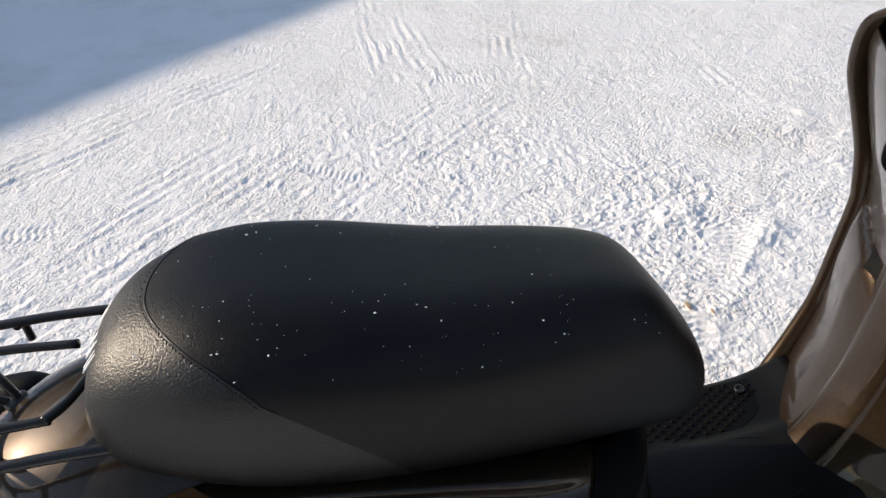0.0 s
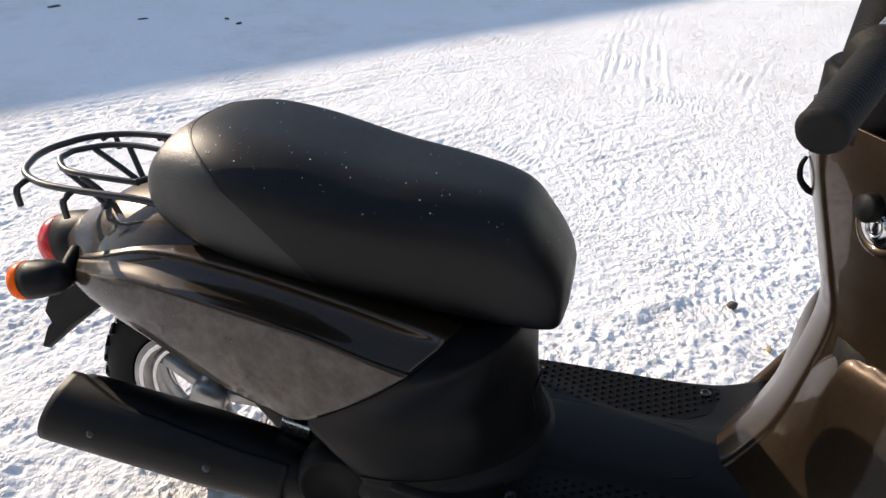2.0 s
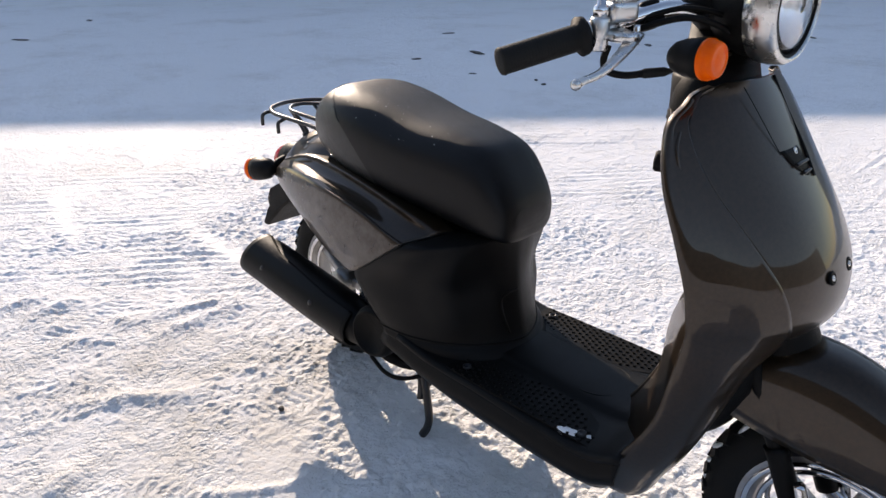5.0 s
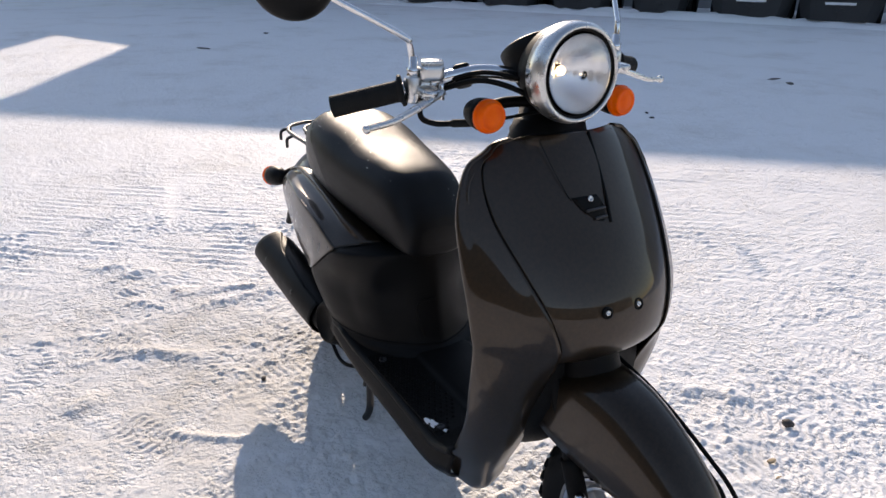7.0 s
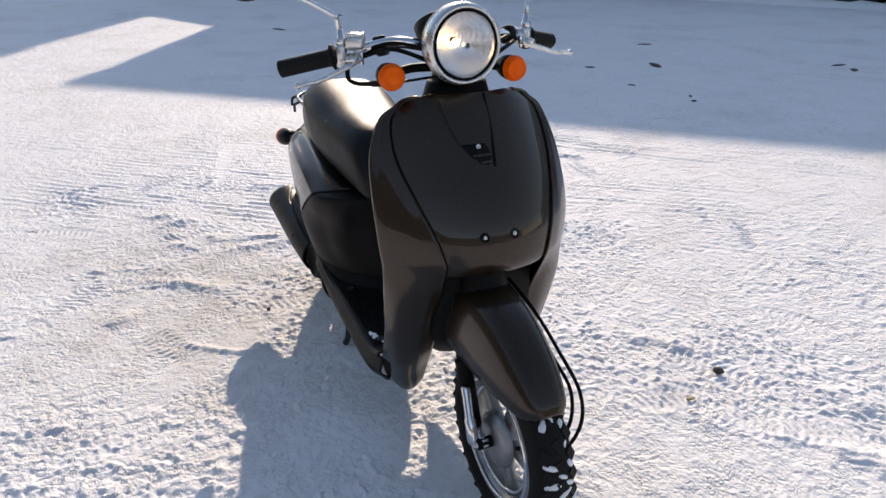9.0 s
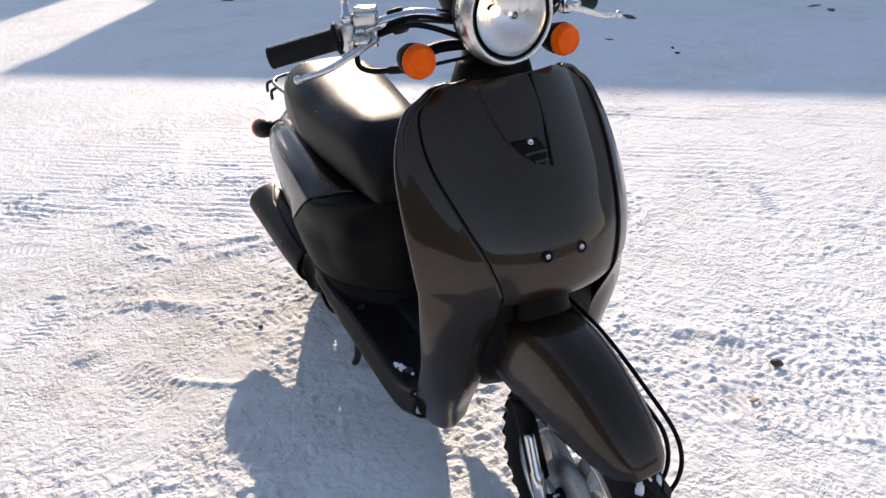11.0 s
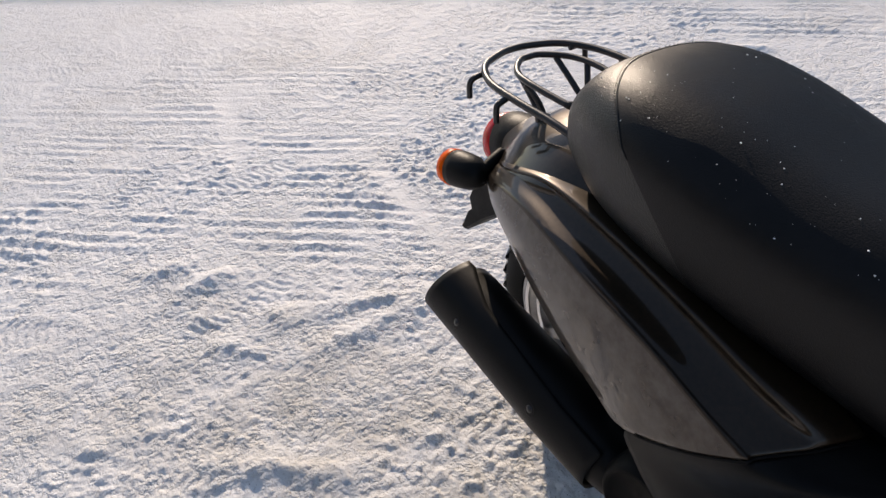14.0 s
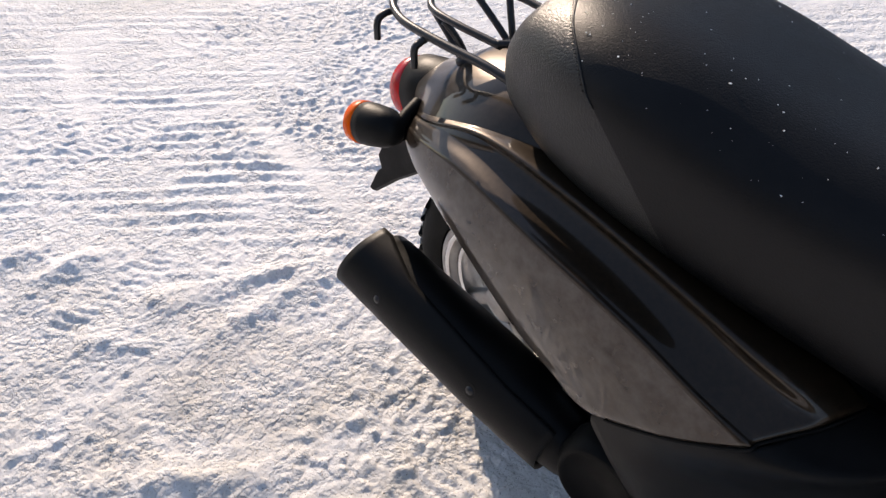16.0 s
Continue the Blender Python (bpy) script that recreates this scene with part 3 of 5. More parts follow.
def make_seat(root):
    """One padded shape, cut along its seam into a smooth top and a grained side band."""
    secs = spline([(0.032, 0.64, 0.654, 0.025, -0.019),
                   (0.038, 0.622, 0.684, 0.061, -0.019),
                   (0.055, 0.607, 0.713, 0.085, -0.019),
                   (0.093, 0.592, 0.739, 0.105, -0.019),
                   (0.155, 0.575, 0.752, 0.125, -0.019),
                   (0.24, 0.56, 0.743, 0.132, -0.019),
                   (0.357, 0.542, 0.718, 0.124, -0.019),
                   (0.464, 0.526, 0.704, 0.109, -0.019),
                   (0.538, 0.516, 0.686, 0.097, -0.019),
                   (0.577, 0.514, 0.645, 0.087, -0.019),
                   (0.6, 0.518, 0.610, 0.072, -0.019),
                   (0.609, 0.545, 0.585, 0.048, -0.019)], 110)
    n = 120
    ang = np.linspace(0, 2 * np.pi, n, endpoint=False)
    g = []
    for x, lo, hi, w, y in secs:
        ring = []
        firm = float(np.clip((x - 0.06) / 0.12, 0, 1) * np.clip((0.60 - x) / 0.10, 0, 1))
        for t in ang:
            c, s = math.cos(t), math.sin(t)
            wide = w * (1.0 if s < 0 else 1 - (0.13 + 0.05 * firm) * s)
            pc, ps = (0.72 - 0.30 * firm, 0.62 - 0.20 * firm) if s > 0 else (0.58, 0.66)
            ring.append((x, y + wide * float(power(c, pc)), (lo + hi) / 2 + (hi - lo) / 2 * float(power(s, ps)) - 0.010 * firm * (c * c) ** 0.8 * max(0.0, s)))
        g.append(ring)
    # rows of the mesh slide along each line so that one of them is the seam
    g = np.array(g)
    rear, front = 34, 90
    rows = np.zeros((rear + front, n, 3))
    for j in range(n):
        ahead = g[:, j, 0] - np.array([seam_x(p[1], p[2]) for p in g[:, j]])
        i = int(np.argmax(ahead > 0))
        at = i - ahead[i] / (ahead[i] - ahead[i - 1])
        way = np.concatenate([np.linspace(0, at, rear), np.linspace(at, len(g) - 1, front + 1)[1:]])
        for k in range(3):
            rows[:, j, k] = np.interp(way, np.arange(len(g)), g[:, j, k])
    seat = part("seat", grid_bm(rows, True, True), VINYL, root, "black vinyl seat dusted with snow")
    seat.data.materials.append(GRAIN)
    for k, p in enumerate(seat.data.polygons):
        if k < (rear - 1) * n:
            p.material_index = 1
    line = []
    for j in range(2, n // 2 - 1):
        c = Vector(rows[rear - 1, j])
        line.append(c + Vector((-0.1, (c.y + 0.018) * 4, 0.5)).normalized() * 0.0002)
    part("seam", tube(line, 0.0008, 6, 120), GRAIN, seat, "raised stitched seam")
    stitches = bmesh.new()
    dense = spline(line, 400)
    for k in range(4, 392, 5):
        a, b = Vector(dense[k]), Vector(dense[k + 2])
        back = Vector((-0.0035, 0, 0.0002))
        bmesh.ops.create_icosphere(stitches, subdivisions=1, radius=0.0006, matrix=Matrix.Translation((a + b) / 2 + back) @ Vector((1, 0, 0)).rotation_difference((b - a).normalized()).to_matrix().to_4x4() @ Matrix.Diagonal((2.0, 1, 1, 1)))
    part("stitches", stitches, RUBBER, seat, "row of dark stitches", kind="stuff")
    bars = bmesh.new()
    for k, wd in enumerate((0.010, 0.012, 0.011, 0.012, 0.010)):
        for f in (-1, 1):
            y = -0.019 + (k - 2) * 0.018 + f * wd * 0.32
            ringed = [p for p in rows[:rear, :n // 2].reshape(-1, 3) if abs(p[1] - y) < 0.004 and 0.690 < p[2] < 0.715]
            if ringed:
                c = np.mean(ringed, axis=0)
                b = box((0.0012, 0.0034, 0.022), Matrix.Translation(Vector(c) + Vector((-0.0006, 0, 0.0004))) @ Matrix.Rotation(radians(42), 4, "Y"), 0.0004)
                me = bpy.data.meshes.new("tmp")
                b.to_mesh(me)
                b.free()
                bars.from_mesh(me)
                bpy.data.meshes.remove(me)
    part("lettering", bars, CLUMP, seat, "white lettering as plain bars", False)
    rnd = random.Random(4)
    flakes = bmesh.new()
    tops = [p for p in seat.data.polygons if p.normal.z > 0.55 and p.center.x > 0.10]
    for _ in range(330):
        p = rnd.choice(tops)
        if rnd.random() > 1.15 - 1.3 * abs(p.center.x - 0.22):
            continue
        q = p.center + p.normal * 0.0006 + Vector((rnd.uniform(-0.006, 0.006), rnd.uniform(-0.006, 0.006), 0))
        bmesh.ops.create_icosphere(flakes, subdivisions=1, radius=rnd.choice((0.0002, 0.0003, 0.0003, 0.0004, 0.0005, 0.0009)),
                                   matrix=Matrix.Translation(q) @ Matrix.Diagonal((rnd.uniform(0.6, 1.6), rnd.uniform(0.6, 1.4), 0.6, 1)))
    part("snow_flakes", flakes, CLUMP, seat, "small flakes of snow", kind="stuff")
    return seat


COVER = [  # from tail to front: lines along the side cover, from its top under the seat down to its lower edge
    [(-0.131, 0.080, 0.523), (-0.050, 0.118, 0.560), (0.055, 0.112, 0.590), (0.190, 0.104, 0.590), (0.320, 0.100, 0.568), (0.420, 0.098, 0.545), (0.482, 0.096, 0.520)],
    [(-0.132, 0.084, 0.521), (-0.052, 0.124, 0.556), (0.055, 0.133, 0.589), (0.190, 0.143, 0.589), (0.320, 0.150, 0.572), (0.408, 0.150, 0.553), (0.472, 0.128, 0.521)],
    [(-0.133, 0.086, 0.519), (-0.053, 0.124, 0.552), (0.055, 0.131, 0.579), (0.190, 0.139, 0.573), (0.316, 0.147, 0.555), (0.402, 0.152, 0.537), (0.464, 0.145, 0.517)],
    [(-0.133, 0.090, 0.518), (-0.056, 0.129, 0.548), (0.053, 0.143, 0.570), (0.188, 0.156, 0.562), (0.310, 0.166, 0.545), (0.394, 0.170, 0.527), (0.452, 0.165, 0.514)],
    [(-0.135, 0.095, 0.514), (-0.058, 0.136, 0.541), (0.050, 0.160, 0.563), (0.190, 0.182, 0.559), (0.308, 0.189, 0.542), (0.385, 0.190, 0.521), (0.438, 0.188, 0.509)],
    [(-0.137, 0.099, 0.510), (-0.060, 0.141, 0.535), (0.048, 0.167, 0.555), (0.190, 0.191, 0.552), (0.308, 0.197, 0.535), (0.383, 0.198, 0.515), (0.432, 0.198, 0.504)],
    [(-0.135, 0.103, 0.503), (-0.058, 0.147, 0.520), (0.050, 0.176, 0.528), (0.182, 0.196, 0.510), (0.292, 0.203, 0.488), (0.352, 0.206, 0.470), (0.388, 0.206, 0.471)],
    [(-0.126, 0.106, 0.495), (-0.050, 0.149, 0.500), (0.053, 0.177, 0.494), (0.172, 0.192, 0.452), (0.262, 0.199, 0.430), (0.312, 0.206, 0.427), (0.340, 0.206, 0.436)],
    [(-0.112, 0.104, 0.487), (-0.038, 0.146, 0.484), (0.056, 0.172, 0.464), (0.158, 0.183, 0.416), (0.228, 0.189, 0.397), (0.270, 0.199, 0.398), (0.298, 0.203, 0.407)],
]


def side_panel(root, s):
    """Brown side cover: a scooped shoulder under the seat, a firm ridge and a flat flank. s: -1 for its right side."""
    lines = [spline([(x, s * y, z) for x, y, z in r], 56) for r in COVER]
    g = np.array([spline([c[j] for c in lines], 72) for j in range(56)])
    ob = part("side_cover", grid_bm(g), DUST_GLARE, root, "glossy dark brown side cover, flank paler with dried spray and painted snow glare")
    # Darker shoulder stands for the seat's reflection; paler flank for spray and snow glare.
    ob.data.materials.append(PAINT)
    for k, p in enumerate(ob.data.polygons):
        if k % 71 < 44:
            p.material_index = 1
    edge = [tuple(Vector(p) + Vector((0.0015, s * 0.0005, -0.0015))) for p in g[-1][::4]]
    part("cover_joint", tube(edge, 0.0016, 6, 60), DARK, root)
    return solid(ob, 0.004, 1.0 if s > 0 else -1.0)


def make_body(root):
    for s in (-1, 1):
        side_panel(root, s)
        part("stalk_hole", turned([(-0.006, 0.017), (0.001, 0.017), (0.0015, 0.013), (-0.004, 0.011), (-0.004, 0.0)], (-0.104, s * 0.113, 0.513), (-0.35, s * 0.65, 0.65), 24, False), DARK, root, "dark hollow for the lamp stalk")
    tail = [
        [(-0.158, -0.066, 0.495), (-0.170, -0.045, 0.530), (-0.175, 0, 0.545), (-0.170, 0.045, 0.530), (-0.158, 0.066, 0.495)],
        [(-0.128, -0.092, 0.517), (-0.122, -0.055, 0.560), (-0.122, 0, 0.574), (-0.122, 0.055, 0.560), (-0.128, 0.092, 0.517)],
        [(-0.056, -0.132, 0.541), (-0.05, -0.075, 0.597), (-0.05, 0, 0.614), (-0.05, 0.075, 0.597), (-0.056, 0.132, 0.541)],
        [(0.04, -0.140, 0.570), (0.04, -0.085, 0.618), (0.04, 0, 0.636), (0.04, 0.085, 0.618), (0.04, 0.140, 0.570)],
        [(0.13, -0.122, 0.584), (0.13, -0.08, 0.610), (0.13, 0, 0.630), (0.13, 0.08, 0.610), (0.13, 0.122, 0.584)],
        [(0.24, -0.110, 0.580), (0.24, -0.08, 0.590), (0.24, 0, 0.60), (0.24, 0.08, 0.590), (0.24, 0.110, 0.580)],
    ]
    solid(part("tail_cowl", patch(tail, 24, 30), PAINT, root, "glossy brown tail cowl under the rack"), 0.004)
    front = []
    for z, xr, yr, xf, flat in ((0.521, 0.480, 0.098, 0.563, 1.25), (0.512, 0.455, 0.160, 0.565, 1.25), (0.503, 0.434, 0.196, 0.566, 1.28), (0.465, 0.376, 0.205, 0.568, 1.3), (0.408, 0.299, 0.203, 0.571, 1.3),
                              (0.36, 0.315, 0.197, 0.578, 1.3), (0.315, 0.340, 0.187, 0.587, 1.3), (0.290, 0.352, 0.180, 0.596, 1.25), (0.276, 0.360, 0.181, 0.612, 1.2), (0.262, 0.380, 0.176, 0.626, 1.2)):
        r = []
        for k in range(13):
            a = math.pi / 2 * k / 12
            swell = 0.010 * math.exp(-((a - 0.75) / 0.16) ** 2) * min(1.0, max(0.0, (0.505 - z) / 0.05)) * min(1.0, max(0.0, (z - 0.29) / 0.06))
            x, y = xr + (xf - xr) * math.sin(a) ** 0.95, yr * (math.cos(a) ** flat if k < 12 else 0.0)
            r.append((x + swell, -y - swell, z))
        front.append(r + [(x, -y, zz) for x, y, zz in r[-2::-1]])
    solid(part("seat_base", patch(front, 60, 90), PLASTIC, root, "dark grey plastic cover under the seat"), 0.004)
    part("base_joint", tube([p for p in front[-3]], 0.0022, 6, 80), DARK, root)
    part("hatch", tube([(0.590, -0.046, 0.315), (0.580, -0.058, 0.36), (0.574, -0.056, 0.388), (0.577, -0.042, 0.398), (0.580, -0.015, 0.400)], 0.0022, 6, 40), DARK, root)
    # mudguard with the plate bracket
    wedge = [(-0.100, 0.482), (-0.165, 0.450), (-0.205, 0.428), (-0.224, 0.396), (-0.219, 0.374), (-0.231, 0.362), (-0.258, 0.316), (-0.250, 0.314), (-0.185, 0.372), (-0.125, 0.418), (-0.09, 0.445)]
    mud = part("rear_mudguard", grid_bm([[(x, y, z + (0.006 if abs(y) > 0.08 else 0.0)) for x, z in wedge] for y in (-0.086, -0.078, -0.03, 0.03, 0.078, 0.086)], True, True), DARK, root, "black plastic mudguard under the tail", False)
    part("bracket", box((0.03, 0.14, 0.02), pose(-0.172, 0, 0.470, 0, 40, 0), 0.004), DARK, mud)
    hull = [(-0.10, 0.44, 0.53, 0.07, 0), (0.02, 0.475, 0.56, 0.095, 0), (0.15, 0.44, 0.57, 0.12, 0), (0.28, 0.36, 0.55, 0.14, 0), (0.42, 0.26, 0.53, 0.13, 0), (0.54, 0.24, 0.52, 0.08, 0)]
    part("under_body", loft(hull, 24, 24, 0.8), DARK, root)


def make_tail_lamp(root):
    ax = Vector((-0.955, 0, -0.295))
    at = Vector((-0.128, -0.006, 0.516))
    lamp = part("tail_lamp", turned([(-0.02, 0.030), (0.0, 0.042), (0.05, 0.048), (0.076, 0.050), (0.078, 0.047)], at, ax, 40), PLASTIC, root, "round tail lamp with a black housing and a red lens")
    part("lens", turned([(0.0785, 0.046), (0.081, 0.0488), (0.104, 0.0465), (0.115, 0.040), (0.121, 0.028), (0.123, 0.010)], at, ax, 40), RED, lamp, "red lens")
    for s in (-1, 1):
        a = Vector((-0.105, s * 0.138, 0.523))
        w = Vector((-0.97, s * 0.12, -0.2))
        sig = part("rear_indicator", turned([(-0.012, 0.008), (-0.006, 0.018), (0.012, 0.026), (0.04, 0.0285), (0.052, 0.0285)], a, w, 32), PLASTIC, root, "black rear indicator with an amber lens")
        part("lens", turned([(0.0525, 0.0275), (0.056, 0.029), (0.068, 0.028), (0.074, 0.022), (0.077, 0.008)], a, w, 32), AMBER, sig, "amber lens")
        part("stalk", tube([(-0.102, s * 0.135, 0.525), (-0.11, s * 0.112, 0.532), (-0.12, s * 0.085, 0.535)], 0.009, 10), DARK, sig)


def make_rack(root):
    z = 0.648
    rack = part("luggage_rack", tube([(0.075, -0.098, z - 0.008), (0.02, -0.100, z - 0.002), (-0.06, -0.102, z), (-0.13, -0.096, z), (-0.182, -0.070, z), (-0.206, -0.030, z), (-0.212, 0.0, z), (-0.206, 0.030, z),
                       (-0.182, 0.070, z), (-0.13, 0.096, z), (-0.06, 0.102, z), (0.02, 0.100, z - 0.002), (0.075, 0.098, z - 0.008)], 0.0052, 10, 90), STEELBLACK, root, "black steel luggage rack behind the seat")
    part("inner_loop", tube([(-0.005, -0.052, z - 0.004), (-0.08, -0.056, z), (-0.13, -0.048, z), (-0.165, -0.02, z), (-0.17, 0, z), (-0.165, 0.02, z), (-0.13, 0.048, z), (-0.08, 0.056, z), (-0.005, 0.052, z - 0.004)], 0.0047, 10, 70), STEELBLACK, rack)
    part("cross_rod", tube([(-0.010, -0.054, z - 0.003), (0.008, -0.030, z - 0.002), (0.030, 0.030, z), (0.045, 0.095, z - 0.004)], 0.0047, 8), STEELBLACK, rack)
    for s in (-1, 1):
        part("strut", tube([(-0.10, s * 0.055, z - 0.004), (-0.085, s * 0.045, 0.62), (-0.075, s * 0.04, 0.597)], 0.0047, 8), STEELBLACK, rack)
        part("strut", tube([(-0.15, s * 0.036, z - 0.004), (-0.11, s * 0.038, 0.615), (-0.085, s * 0.04, 0.594)], 0.0047, 8), STEELBLACK, rack)
        part("hook", tube([(-0.166, s * 0.075, z - 0.004), (-0.168, s * 0.095, z - 0.005), (-0.168, s * 0.106, z - 0.012), (-0.168, s * 0.108, z - 0.034)], 0.0045, 8), STEELBLACK, rack)
        part("hook", tube([(-0.078, s * 0.100, z - 0.004), (-0.08, s * 0.110, z - 0.008), (-0.08, s * 0.118, z - 0.014), (-0.08, s * 0.119, z - 0.036)], 0.0045, 8), STEELBLACK, rack)
        part("foot", turned([(0, 0.012), (0.006, 0.012), (0.008, 0.008)], (-0.078, s * 0.04, 0.592), (-0.2, 0, 1), 14), STEELBLACK, rack)


def make_wheel(root, at, name, radius=0.205, width=0.042, spokes=5):
    at = Vector(at)
    wheel = part(name, turned([(-0.036, 0.0), (-0.036, 0.03), (-0.02, 0.035), (0.02, 0.035), (0.036, 0.03), (0.036, 0.0)], at, (0, 1, 0), 28, False), ALLOY, root, "ten-inch alloy wheel with a snowy black tyre")
    prof = []
    for k in range(19):
        a = -math.pi * 0.72 + k / 18 * math.pi * 1.44
        prof.append((width * math.sin(a) * (1.0 if abs(a) < 1.4 else 0.98), radius - 0.042 + 0.042 * math.cos(a) if abs(a) < 1.6 else radius - 0.042 + 0.036 * math.cos(a)))
    part("tyre", turned(prof, at, (0, 1, 0), 72, False), RUBBER, wheel, "black tyre with packed snow")
    rim = [(-0.032, 0.142), (-0.034, 0.133), (-0.028, 0.129), (-0.022, 0.118), (0.022, 0.118), (0.028, 0.129), (0.034, 0.133), (0.032, 0.142)]
    part("rim", turned(rim, at, (0, 1, 0), 64, False), ALLOY, wheel)
    for k in range(spokes):
        m = Matrix.Translation(at) @ Matrix.Rotation(2 * math.pi * k / spokes + 0.3, 4, "Y")
        part("spoke", box((0.026, 0.020, 0.10), m @ Matrix.Translation((0, -0.006, 0.075)), 0.006), ALLOY, wheel)
    rnd = random.Random(int(at.x * 100) + 7)
    blocks, packed = bmesh.new(), bmesh.new()
    for k in range(34):
        for side in (-1, 0, 1):
            a = 2 * math.pi * (k + 0.5 * (side == 0)) / 34
            spin = Matrix.Translation(at) @ Matrix.Rotation(a, 4, "Y")
            m = spin @ Matrix.Translation((0, side * 0.025, radius - 0.0024 - 0.0065 * abs(side))) @ Matrix.Rotation(-side * 0.52, 4, "X") @ Matrix.Rotation(0.55 * (side or 0.7), 4, "Z")
            bmesh.ops.create_cube(blocks, size=1, matrix=m @ Matrix.Diagonal((0.022, 0.019, 0.007, 1)))
            if rnd.random() < 0.6:
                m = spin @ Matrix.Rotation(0.09, 4, "Y") @ Matrix.Translation((0, side * 0.022 + rnd.uniform(-0.006, 0.006), radius - 0.0004 - 0.006 * abs(side))) @ Matrix.Rotation(-side * 0.5, 4, "X") @ Matrix.Rotation(rnd.uniform(0, 3), 4, "Z")
                bmesh.ops.create_icosphere(packed, subdivisions=2, radius=1.0, matrix=m @ Matrix.Diagonal((rnd.uniform(0.010, 0.021), rnd.uniform(0.004, 0.008), 0.0028, 1)))
    part("tread", blocks, RUBBER, wheel, "black tread blocks", smooth=False)
    part("packed_snow", packed, CLUMP, wheel, "snow packed between the tread blocks", kind="stuff")
    for side in (-1, 1):
        for r0, r1, yy in ((0.131, 0.126, 0.033), (0.112, 0.107, 0.022)):
            part("rim_bead", turned([(yy, r0 + 0.002), (yy + 0.003, r0), (yy + 0.003, r1), (yy, r1 - 0.002)], at, (0, side, 0), 64, False), CHROME, wheel)
    part("valve", tube([at + Vector((0.10, -0.012, 0.05)), at + Vector((0.082, -0.03, 0.041))], 0.004, 8), DARK, wheel)
    return wheel


def make_exhaust(root):
    a, b = Vector((-0.150, -0.157, 0.279)), Vector((0.250, -0.140, 0.219))
    w = b - a
    ln = w.length
    ex = part("exhaust", turned([(0.04, 0.0), (0.04, 0.045), (0.012, 0.050), (0.012, 0.054), (0.03, 0.0555), (ln * 0.6, 0.0555), (ln * 0.85, 0.052), (ln, 0.043), (ln + 0.03, 0.03)], a, w, 44, False), HEAT, root, "black exhaust silencer with a heat shield")
    way = w.normalized()
    side = Vector((0, -1, 0))
    top = way.cross(side).normalized()
    top = top if top.z > 0 else -top
    shell = []
    for h in np.linspace(-0.014, ln * 0.95, 34):
        first = -14 + 30 * min(1.0, max(0.0, (h - 0.01) / 0.09)) + 16 * min(1.0, max(0.0, (h - 0.10) / 0.2))
        r = 0.0612 - 0.007 * max(0.0, (h / ln - 0.6) / 0.4) ** 1.5
        row = []
        for k in range(29):
            t = radians(first + (205 - first) * k / 28)
            flare = 0.0016 * math.exp(-k / 1.2)
            row.append(a + way * (h + 0.014 * math.cos(t) * math.exp(-max(0.0, h) / 0.03)) + (top * math.cos(t) + side * math.sin(t)) * (r + flare))
        shell.append(row)
    solid(part("heat_shield", grid_bm(shell), HEAT, ex, "black heat shield held by two screws"), 0.0018, 0.0)
    part("tail_pipe", turned([(-0.008, 0.010), (0.05, 0.010), (0.05, 0.0125), (-0.008, 0.0125), (-0.008, 0.010)], a + Vector((0, 0.014, 0.012)), w, 20, False), STEELBLACK, ex)
    for h in (0.075, 0.266):
        p = a + way * h + (side * 0.94 + top * 0.34) * 0.0600
        out = side * 0.94 + top * 0.34
        part("dimple", turned([(0.0008, 0.0125), (0.0016, 0.011), (0.0012, 0.0085)], p, out, 20, False), HEAT, ex)
        part("screw", turned([(0, 0.0065), (0.002, 0.0062), (0.0026, 0.0035), (0.0034, 0.003), (0.0036, 0.0)], p, out, 16, False), STEELBLACK, ex)
    part("bracket", box((0.05, 0.012, 0.03), Matrix.Translation((0.225, -0.115, 0.285)) @ Matrix.Rotation(0.15, 4, "Y"), 0.004), SATIN, ex)
    part("header_pipe", tube([(0.245, -0.14, 0.220), (0.30, -0.13, 0.17), (0.36, -0.09, 0.15), (0.42, -0.03, 0.17)], 0.014, 10), DARK, ex)


